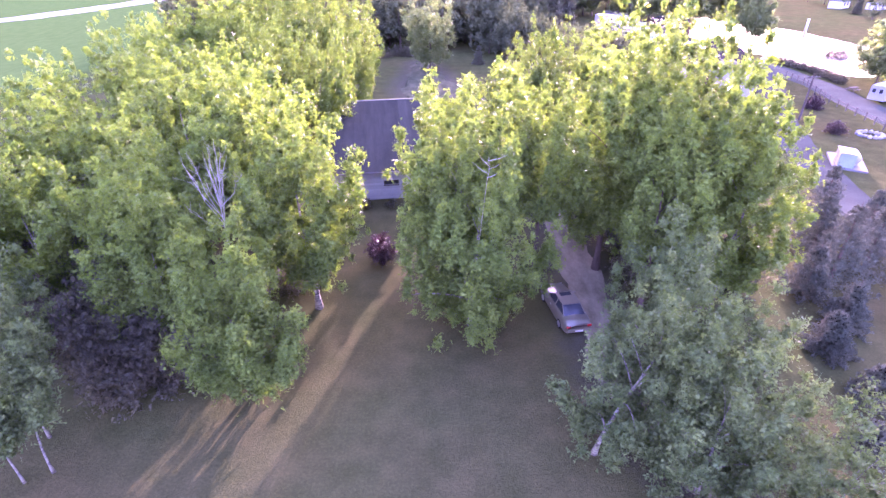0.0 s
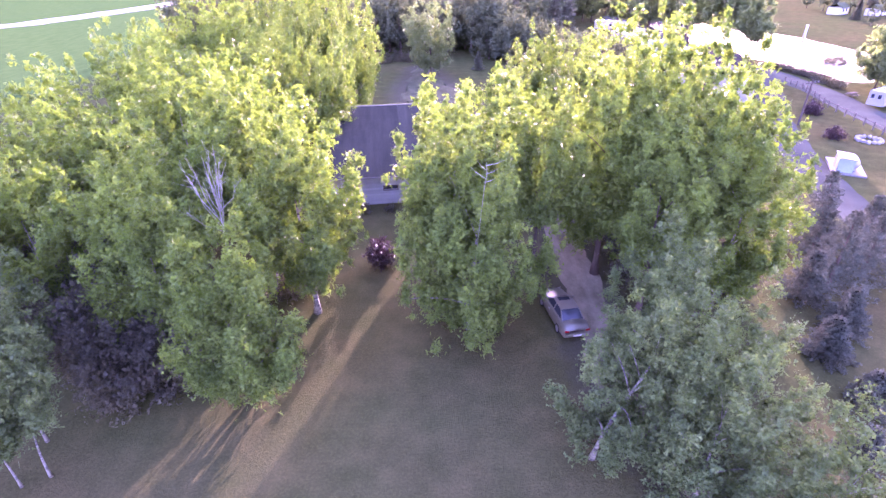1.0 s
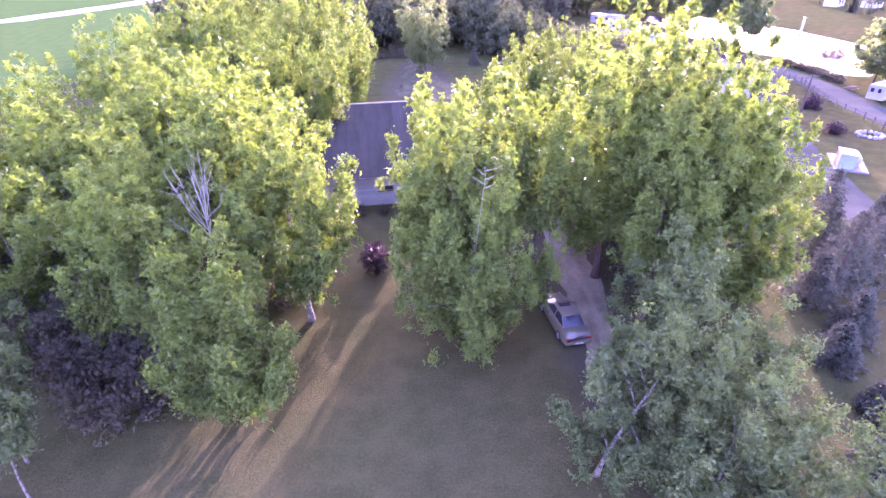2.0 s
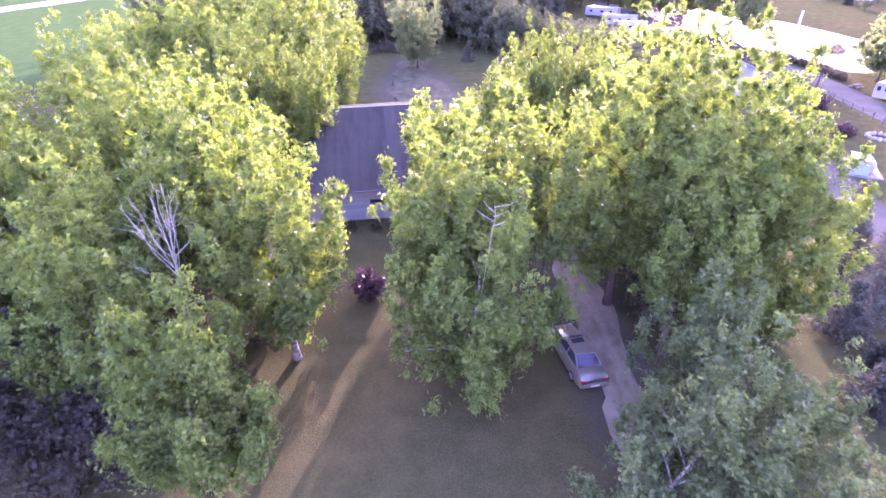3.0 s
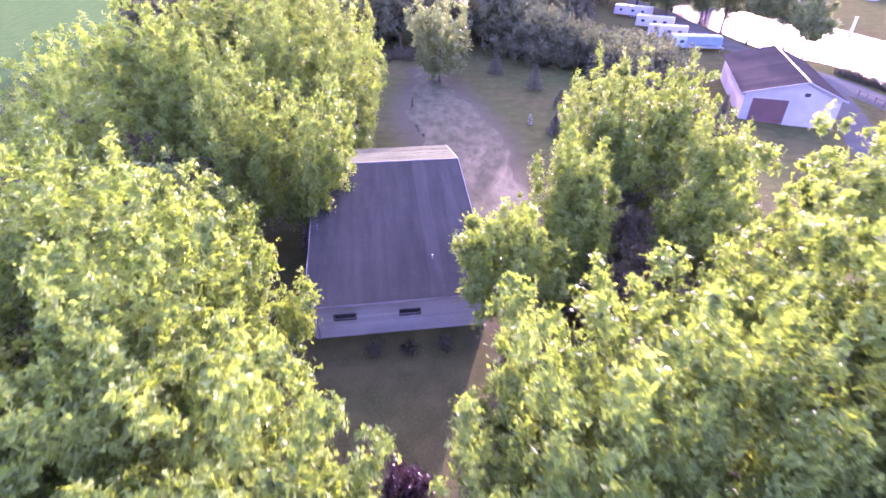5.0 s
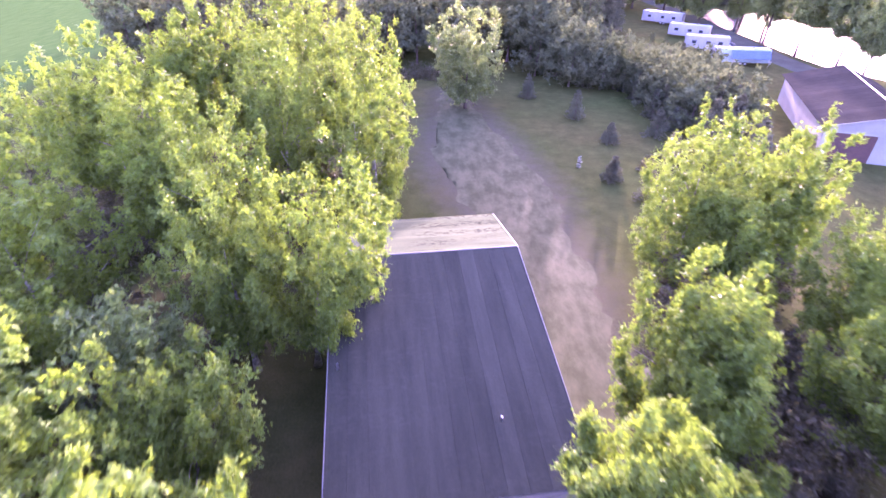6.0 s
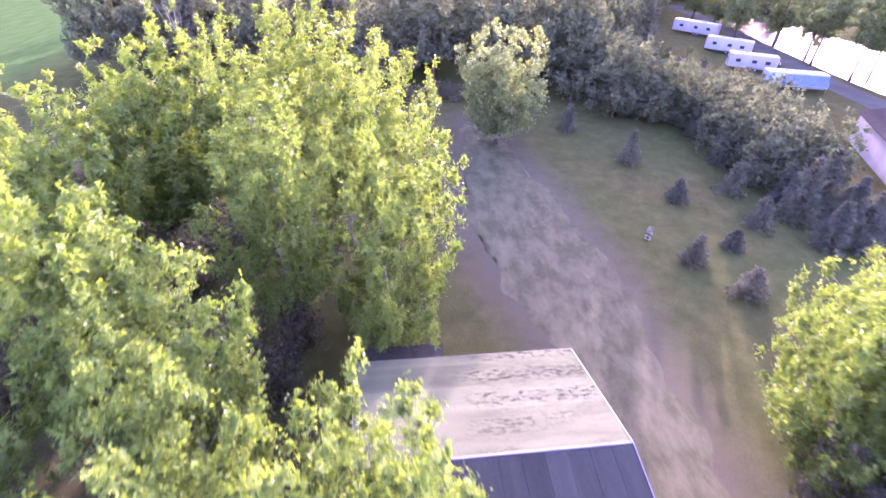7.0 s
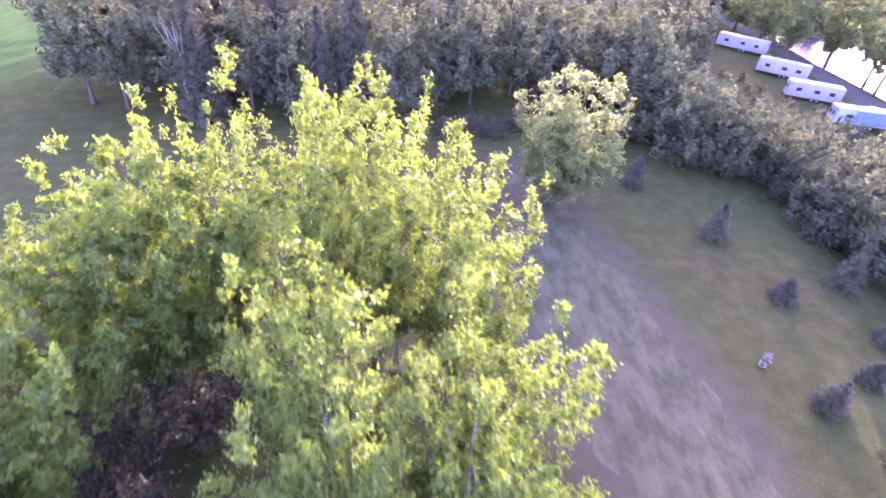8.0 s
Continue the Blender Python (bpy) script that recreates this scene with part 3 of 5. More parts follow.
# x, y, top, crown radius, crown's lower edge, seed, leaves
for x, y, top, rad, low, seed, leaves in [
    (-14.8, 22.8, 11.8, 2.7, 2.6, 11, 20200), (-10.1, 19.8, 11.0, 2.8, 1.2, 12, 23500), (-16.4, 26.0, 12.9, 3.0, 4, 13, 13600),
    (-8.3, 27.4, 14.8, 3.7, 2.8, 14, 32000), (-11.8, 30.5, 14.8, 3.6, 5, 15, 11900), (-22, 34, 12.5, 3.8, 3, 16, 11600),
    (-27, 35, 13.5, 4.0, 3, 17, 7900), (-13.8, 35.5, 16.2, 4.0, 5, 18, 12700), (-18.8, 30, 12.1, 3.6, 3, 19, 13500),
    (-20.5, 41, 15, 4.2, 4, 20, 7900), (-12.6, 37.5, 12.4, 3.2, 4, 21, 15100), (-16.6, 45.4, 10.4, 3.2, 2.5, 22, 15100),
    (-13.7, 54.8, 14.9, 3.9, 3, 23, 35300), (-17.3, 54.4, 14.8, 3.3, 3, 44, 25200), (-18.6, 58.8, 16.3, 3.0, 4, 24, 20200), (-22.9, 61.2, 17.5, 3.2, 5, 25, 11100),
    (-31, 70, 17, 4.8, 5, 26, 8800), (-12.3, 71.4, 16.7, 4.4, 1.0, 27, 37000), (-18.2, 70.4, 18.4, 3.9, 4, 28, 26900),
    (-12.6, 80.8, 17.3, 3.5, 3, 29, 21800), (-16.2, 82, 19.3, 3.6, 4, 30, 20200), (-19.2, 82, 20.2, 3.8, 5, 31, 21800),
    (-22.2, 80, 20.3, 4.2, 5, 32, 25200), (-26.8, 79, 18.2, 3.9, 5, 33, 12700), (-29.5, 78, 17, 4.2, 4, 34, 8200),
    (-28, 54, 15, 4.7, 3, 35, 7400), (-26, 46, 14.4, 4.4, 3, 36, 7400), (-34, 60, 16, 4.7, 4, 37, 5700), (-33, 44, 14.4, 4.7, 3, 38, 5700),
    (-35, 33, 13.5, 4.6, 3, 40, 5100), (-30, 27, 12.5, 4.2, 3, 41, 6800), (-24, 26, 12.2, 3.8, 3, 42, 10300), (-37, 74, 15, 4.6, 4, 43, 5400),
    (1.7, 25.4, 13.2, 4.2, 0.3, 51, 33600), (0.6, 29.4, 15.3, 3.6, 2.5, 50, 25200), (3.4, 31.4, 14.5, 3.3, 3, 52, 15900), (6.2, 29.4, 14.0, 2.5, 5.5, 53, 12500), (0.8, 41.6, 10.4, 2.9, 5.4, 54, 16800), (5.4, 45.6, 9.2, 2.3, 1.2, 48, 15100),
    (11.2, 31.6, 18.3, 4.2, 3.4, 55, 30200), (15.4, 30.8, 18.0, 4.5, 2.6, 56, 30200), (17.6, 27.2, 13.8, 3.6, 1.6, 57, 17600), (10.8, 38.0, 10.6, 3.0, 3, 58, 14300),
    (12.8, 26.8, 14.2, 3.5, 4.2, 59, 20200), (18.2, 54.5, 11.0, 3.4, 2.5, 60, 12600), (16.8, 40, 17.2, 4.4, 3, 61, 20200), (19.6, 34, 15.4, 3.7, 2.0, 62, 11300), (15.0, 48, 9.2, 3.4, 1.5, 67, 10100),
    (6.1, 49.6, 12.3, 3.0, 1.0, 63, 25200), (11.9, 63.4, 13.8, 4.4, 0.3, 64, 31900), (15.4, 64.6, 14.0, 4.2, 0.6, 65, 25200), (18.8, 63.4, 13.4, 2.6, 1, 66, 12600), (13.6, 36.6, 10.0, 2.6, 2.5, 68, 10100), (6.2, 48.2, 11.4, 2.2, 1.5, 69, 10100), (13.4, 60.2, 10.2, 3.4, 0.3, 39, 14300),
]:
    # six seeds take dark bark to imitate backlit, shaded birch trunks
    broadleaf("birch_tree", BIRCH if seed not in (53, 55, 56, 58, 59, 61) else "tall leafy birch by the drive, bark darkened as if backlit", "birch tree", x, y, top * 1.02, rad * 1.05, low, seed, int(leaves * (1.6 if seed in CLOSE else 1.22)), size=0.16 if seed in CLOSE else min(0.34, max(0.19 if seed in (22, 63, 66, 69, 48) else 0.21, 0.20 * (640 * rad * (top - low) / leaves) ** 0.5)), belly=0.3 if seed in (12, 14, 51, 56, 64, 27, 63) else 0.42, bark=BARK_DARK if seed in (53, 55, 56, 58, 59, 61) else BARK_BIRCH, clumps=520, clump=0.46, tall=1.45, spires=0.07, lean=(2.4, -0.6) if seed == 23 else (0.0, 0.0), snag=(2.2, 22.6, 12.2) if seed == 51 else None, group="birches round the house")

# the lighter, looser trees close to the lawn's east edge
for x, y, top, rad, low, seed, leaves in [(6.9, 15.7, 11.0, 2.9, 0.8, 71, 21000), (10.8, 13.6, 9.4, 2.9, 0.5, 72, 17000), (12.6, 17.4, 9.4, 3.0, 0.5, 73, 17000), (11.6, 21.2, 10.4, 2.8, 0.8, 70, 16000), (14.0, 10.8, 8.6, 2.8, 0.5, 74, 12000)]:
    broadleaf("young_birch", "loose open birch with thin white branches in shade", "birch tree", x, y, top, rad, low, seed, leaves, leaf=LEAF_POPLAR, size=0.18, clumps=240, limbs=8, clump=0.52, tall=1.25, girth=0.8 if seed == 71 else 0.7, lean=(3.0, 0.8) if seed == 71 else (0.0, 0.0), belly=0.36, group="young birches by the lawn")

broadleaf("poplar_tree", "round poplar with large grey-green leaves in shade", "poplar tree", -19.6, 48, 11.6, 3.0, 3.5, 81, 9000, leaf=LEAF_POPLAR, bark=BARK_DARK, size=0.32)
broadleaf("willow_tree", "lone round willow on the far lawn, sunlit on top", "willow tree", -1.9, 104.5, 14.3, 5.2, 1.6, 82, 32000, leaf=LEAF_WILLOW, bark=BARK_DARK, size=0.25, belly=0.6, clumps=480, clump=0.7, tall=1.0, spires=0.0, lobes=0.3)
for x, y, top, rad, low, seed in [(-18.1, 15.2, 8.2, 1.6, 3.0, 83), (-19.6, 17.2, 9.0, 1.8, 3.6, 84), (-21.7, 20.1, 10.0, 2.2, 3.0, 80), (-19.1, 14.7, 7.0, 1.5, 2.4, 59)]:
    broadleaf("edge_birch", "slim white-stemmed birch at the dark wood's edge", "birch tree", x, y, top, rad, low, seed, 7000, leaf=LEAF_POPLAR, size=0.19, clumps=120, clump=0.5, tall=1.2, girth=0.55, limbs=4, group="birches at the lawn's edge")
broadleaf("plum_tree", "small dark red plum tree on the lawn before the house", "plum tree", -4.6, 33.0, 2.7, 0.9, 0.4, 85, 2600, leaf=LEAF_PLUM, bark=BARK_DARK, size=0.19, clumps=26, limbs=3, clump=0.5)

# undergrowth in the shade of the birches
rng_under = random.Random(12)
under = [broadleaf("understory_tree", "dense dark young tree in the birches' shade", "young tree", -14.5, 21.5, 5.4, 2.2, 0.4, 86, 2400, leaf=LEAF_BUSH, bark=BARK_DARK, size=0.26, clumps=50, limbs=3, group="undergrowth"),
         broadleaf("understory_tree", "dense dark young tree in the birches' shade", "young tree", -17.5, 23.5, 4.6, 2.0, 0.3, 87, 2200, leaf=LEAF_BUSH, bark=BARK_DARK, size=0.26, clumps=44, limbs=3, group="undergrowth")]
placed = []
for _ in range(900):
    x, y = rng_under.uniform(-42, -14), rng_under.uniform(20, 92)
    if (y > 42 and x > -16.5) or (x + 14) * 0.5 + (y - 20) < 0.5 and y < 24 or (x > -17 and y > 28):
        continue
    if all((x - a) ** 2 + (y - b) ** 2 > 12 for a, b in placed):
        placed.append((x, y))
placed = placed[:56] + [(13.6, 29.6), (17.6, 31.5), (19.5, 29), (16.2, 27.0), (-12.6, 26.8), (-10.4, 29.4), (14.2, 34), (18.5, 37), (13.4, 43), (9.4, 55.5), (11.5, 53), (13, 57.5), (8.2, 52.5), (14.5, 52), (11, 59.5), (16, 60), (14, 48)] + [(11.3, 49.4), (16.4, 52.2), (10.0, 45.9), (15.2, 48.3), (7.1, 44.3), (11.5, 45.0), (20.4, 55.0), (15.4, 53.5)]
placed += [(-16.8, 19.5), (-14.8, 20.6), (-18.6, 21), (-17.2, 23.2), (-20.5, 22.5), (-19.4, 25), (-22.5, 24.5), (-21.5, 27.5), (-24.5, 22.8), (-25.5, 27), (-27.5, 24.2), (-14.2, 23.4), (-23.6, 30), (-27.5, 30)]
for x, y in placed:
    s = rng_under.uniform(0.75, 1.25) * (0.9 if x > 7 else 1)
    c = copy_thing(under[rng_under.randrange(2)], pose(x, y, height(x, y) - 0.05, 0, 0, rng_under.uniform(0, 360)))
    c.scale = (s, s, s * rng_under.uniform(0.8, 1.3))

# trees on the lake shore
for x, y, top, rad, low, seed in [(78, 149, 15, 4.0, 3.5, 91), (74.6, 129, 12, 3.8, 2.5, 92), (71.8, 146, 18, 4.6, 4.5, 93), (70.8, 157, 20, 4.8, 4.5, 94), (75.5, 166, 21, 5.2, 1.0, 95), (80, 95.5, 11, 4.4, 0.2, 96), (85, 99, 11, 4.2, 0.2, 97), (76, 180, 22, 5.4, 0.2, 98), (83, 87, 9, 3.8, 0.2, 99),
                                  (74, 196, 22, 5.4, 0.2, 100), (66, 206, 22, 5.4, 0.0, 88), (58, 212, 22, 5.4, 0.0, 89), (65.5, 192, 21, 4.8, 0.2, 90), (65.5, 180, 19, 4.4, 1.0, 79), (76.5, 139, 15, 3.8, 3, 78), (79, 208, 21, 5.2, 2, 77), (50, 214, 21, 5.2, 1, 76), (81, 187, 20, 5.2, 0.2, 75)]:
    broadleaf("lakeside_tree", "leafy tree on the lake shore against bright water", "shore tree", x, y, top, rad, low, seed, 9500, leaf=LEAF_WILLOW, bark=BARK_DARK, size=0.5, limbs=5, group="trees along the lake", clump=1.15)



def dead_tree(name, label, x, y, z0, tall, seed, spread=1.5, count=9, thick=0.1, fork=0.7):
    """A bare bleached tree: a stem that forks into a fan of slender rising limbs with twigs."""
    rng = np.random.default_rng(seed)
    tree = thing(name, Matrix.Translation((x, y, z0)), label, "dead tree")
    n = 8
    pts = [Vector((0.12 * math.sin(k * 0.9), 0.1 * math.sin(k * 1.1 + 1), tall * fork * k / n)) for k in range(n + 1)]
    v, f = tube(pts, [thick * (1 - 0.55 * k / n) for k in range(n + 1)], 7)
    mesh_object("trunk", v, f, BARK_DEAD, tree, smooth=True)
    for i in range(count):
        a = i * 2.39996 + rng.uniform(-0.3, 0.3)
        s = pts[n].lerp(pts[n - 2], rng.uniform(0, 0.9) if i > 3 else 0.0)
        out = spread * rng.uniform(0.3, 1.0)
        e = Vector((math.cos(a) * out, math.sin(a) * out, tall * (1.0 - 0.22 * (out / spread) ** 1.5 * rng.uniform(0.6, 1.2))))
        m = s.lerp(e, 0.42) + Vector((math.cos(a), math.sin(a), 0)) * 0.14 * out
        q = s.lerp(e, 0.75) + Vector((rng.uniform(-0.1, 0.1), rng.uniform(-0.1, 0.1), 0))
        vs, fs = tube([s, m, q, e], [thick * 0.28, thick * 0.21, thick * 0.14, 0.005], 6)
        limb = mesh_object("branch", vs, fs, BARK_DEAD, tree)
        for _ in range(6):
            b = m.lerp(e, rng.uniform(0.0, 0.85))
            w, g = tube([b, b + Vector(rng.normal(0, 0.24, 3)) + Vector((0.1 * math.cos(a), 0.1 * math.sin(a), 0.55))], [thick * 0.12, 0.004], 4)
            mesh_object("twig", w, g, BARK_DEAD, limb)
    return tree


dead_tree("dead_birch", "bare bleached dead birch among green crowns", -11.8, 24.5, 0, 12.7, 5, 1.8, 13, 0.075, 0.7)
dead_tree("dead_birch", "bare pale snag in the dark wood", -43, 118, 0, 13, 7, 3.5, 12, 0.16, 0.6)

# spruces beside the lawn and in the belt towards the campers
BLUE, GREEN = "dense blue-grey spruce in shade", "small dark green spruce on the shaded lawn"
# seeds 93 to 96 are extra spruces, added to shade the ground beside them
for x, y, tall, rad, seed in [(31.5, 38, 6.6, 2.1, 101), (27.5, 30, 6.6, 2.9, 102), (31.5, 32, 5.8, 2.6, 103), (22.3, 22.6, 3.2, 1.6, 104), (22.0, 18.8, 2.6, 1.3, 105), (19.4, 15.6, 2.2, 1.2, 106), (25, 25, 3.6, 1.6, 107), (34, 27, 5.0, 2.2, 108), (29.2, 34.6, 5.6, 2.2, 93), (34.6, 36.4, 5.4, 2.2, 94), (37.2, 31.6, 5.6, 2.4, 95), (24.6, 28.4, 4.2, 1.9, 96), (17.5, 21.5, 2.4, 1.0, 109)]:
    conifer("blue_spruce", BLUE, x, y, tall, rad, seed, group="blue spruces by the lane")
for x, y, tall, rad, seed in [(12.2, 80.5, 3.1, 1.3, 111), (14.8, 76.3, 3.0, 1.8, 112), (12.9, 99.9, 4.4, 1.5, 113), (7.9, 109.5, 3.9, 1.5, 114), (15.2, 91.5, 2.8, 1.4, 115), (21.8, 93.7, 4.0, 1.8, 116), (21.2, 87, 3.6, 1.7, 117), (18.1, 116, 4.6, 1.8, 118), (15.4, 121, 4.4, 1.7, 119), (16.8, 83, 2.2, 1.1, 120), (24, 101, 4.4, 1.9, 121)]:
    conifer("small_spruce", GREEN, x, y, tall, rad, seed, LEAF_GREEN_SPRUCE, 2600, group="young spruces on the lawn", size=0.22)

spruces = [conifer("belt_spruce", "dark spruce in a dense belt before the campers", 30, 101, 7.5, 2.4, 131, LEAF_GREEN_SPRUCE, 3200, group="spruce belt", size=0.38, z0=-1.2),
           conifer("belt_spruce", "dark spruce in a dense belt before the campers", 36, 106, 6.5, 2.3, 132, LEAF_SPRUCE, 3200, group="spruce belt", size=0.38, z0=-1.6)]
rng_belt = random.Random(4)
belt = []
for _ in range(900):
    x, y = rng_belt.uniform(20, 49), rng_belt.uniform(84, 168)
    if x < 24 + 0.06 * (y - 84) - 4 * step(100, 130, y) or (x > 37 and y < 123) or x > 47 - 0.02 * (y - 120) or y > 126:
        continue
    if all((x - a) ** 2 + (y - b) ** 2 > 9.5 for a, b in belt):
        belt.append((x, y))
for x, y in belt[:62]:
    s = rng_belt.uniform(0.55, 1.0)
    c = copy_thing(spruces[rng_belt.randrange(2)], pose(x, y, height(x, y) - 0.05, 0, 0, rng_belt.uniform(0, 360)))
    c.scale = (s * rng_belt.uniform(0.9, 1.15), s, s * rng_belt.uniform(0.85, 1.1))

# leafy trees between the lawn and the campers
screen = [broadleaf("screen_tree", "rounded grey-green tree at the lawn's shaded far edge", "tree", 17.5, 121, 8.2, 2.9, 0.4, 151, 2600, leaf=LEAF_FOREST, bark=BARK_DARK, size=0.36, clumps=110, limbs=2, clump=0.7, tall=1.1, group="trees along the lawn"),
          broadleaf("screen_tree", "rounded grey-green tree at the lawn's shaded far edge", "tree", 22.5, 126, 8.0, 3.2, 0.3, 152, 2600, leaf=LEAF_FOREST, bark=BARK_DARK, size=0.36, clumps=110, limbs=2, clump=0.7, tall=1.1, group="trees along the lawn")]
grown = []
for _ in range(900):
    x, y = rng_belt.uniform(11, 46), rng_belt.uniform(96, 160)
    if x < 25 - 14 * step(108, 120, y) or (x > 37 and y < 124) or (14 < x < 30 and 110 < y < 119) or (abs(x - 17.5) < 2.5 and abs(y - 121) < 2.5) or (abs(x - 22.5) < 2.5 and abs(y - 126) < 2.5):
        continue
    if all((x - a) ** 2 + (y - b) ** 2 > 11 for a, b in grown):
        grown.append((x, y))
# fixed rows of extra trees, added to keep the low sun off the lawn
grown = [(15.5 + 2.4 * k, 115.5 + 1.6 * (k % 2) - 0.7 * k) for k in range(6)] + [(18.0 + 2.6 * k, 131 + 1.8 * (k % 2)) for k in range(4)] + grown
for x, y in grown[:92]:
    tall = min(9.0, max(2.4, 8.8 - 0.18 * (y - 112))) if x > 24 else min(10.4, max(6.0, 10.6 - 0.12 * (y - 114))) if x > 17 else 11.8
    s = tall / 8.2 * rng_belt.uniform(0.84, 1.02)
    c = copy_thing(screen[rng_belt.randrange(2)], pose(x, y, height(x, y) - 0.05, 0, 0, rng_belt.uniform(0, 360)))
    c.scale = (s * rng_belt.uniform(0.85, 1.2), s, s)

# far woods
woods = [broadleaf("forest_tree", "dark forest tree in the far wood", "forest tree", -40, 128, 13.5, 3.6, 3, 141, 2200, leaf=LEAF_FOREST, bark=BARK_DARK, size=0.42, clumps=100, clump=0.8, tall=1.1, limbs=2, group="far wood"),
         broadleaf("forest_tree", "dark forest tree in the far wood", "forest tree", -10, 140, 12.5, 3.4, 2, 142, 2200, leaf=LEAF_FOREST, bark=BARK_DARK, size=0.42, clumps=100, clump=0.8, tall=1.1, limbs=2, group="far wood"),
         conifer("forest_spruce", "tall dark spruce in the far wood", -28, 120, 14, 2.9, 143, LEAF_GREEN_SPRUCE, 1500, group="far wood", size=0.5)]
rng_wood = random.Random(9)
spots = []
for _ in range(5000):
    x, y = rng_wood.uniform(-75, 110), rng_wood.uniform(106, 275)
    edge = 128 if -14 < x < 10 else 118 if x < -14 else 123 + (x - 10) * 0.5
    if y < edge or (x < -60 + 0.0 * y) or (x > 14 and y < 215 and not (y > 146 and x < 33 + (y - 150) * 0.25)) or lake(x, y) < 1.3 or (62 < x < 80 and y < 232):
        continue
    if x < -38 and y < 112:
        continue
    if all((x - a) ** 2 + (y - b) ** 2 > (20 if y < edge + 14 else 50) for a, b in spots):
        spots.append((x, y))
spots.sort(key=lambda q: q[1] - 0.9 * max(q[0], 0))
for x, y in spots[:160]:
    s = rng_wood.uniform(1.0, 1.4)
    c = copy_thing(woods[rng_wood.choice((0, 0, 1, 1, 2))], pose(x, y, height(x, y) - 0.05, 0, 0, rng_wood.uniform(0, 360)))
    c.scale = (s * rng_wood.uniform(0.9, 1.25), s * rng_wood.uniform(0.9, 1.25), s)
# far shore of the lake and the distance beyond
for k in range(46):
    x, y = 150 + rng_wood.uniform(-4, 70), 70 + 4.6 * k + rng_wood.uniform(-3, 3)
    if lake(x, y) < 1.25:
        x += 14
    s = rng_wood.uniform(0.5, 0.9)
    c = copy_thing(woods[k % 3], pose(x, y, height(x, y) - 0.05, 0, 0, rng_wood.uniform(0, 360)))
    c.scale = (s * 1.2, s * 1.2, s)


# ---- house ----
HX, HY, HROT = -11.05, 43.4, 6.5
HW, NEAR, FAR, EAVE, RIDGE, BACK = 11.7, 14.8, 21.8, 2.95, 5.75, 4.15


def slab(x0, x1, y0, y1, z0, z1, thick):
    """A sloping slab: z0 at y0, z1 at y1, on its upper side."""
    v = [(x0, y0, z0), (x1, y0, z0), (x1, y1, z1), (x0, y1, z1), (x0, y0, z0 - thick), (x1, y0, z0 - thick), (x1, y1, z1 - thick), (x0, y1, z1 - thick)]
    return v, [(0, 1, 2, 3), (7, 6, 5, 4), (0, 4, 5, 1), (1, 5, 6, 2), (2, 6, 7, 3), (3, 7, 4, 0)]


def join(*lists):
    vs, fs = [], []
    for v, f in lists:
        o = len(vs)
        vs += list(v)
        fs += [tuple(i + o for i in face) for face in f]
    return vs, fs


def slab_box(x0, x1, y0, y1, z0, z1):
    return slab(x0, x1, y0, y1, z1, z1, z1 - z0)


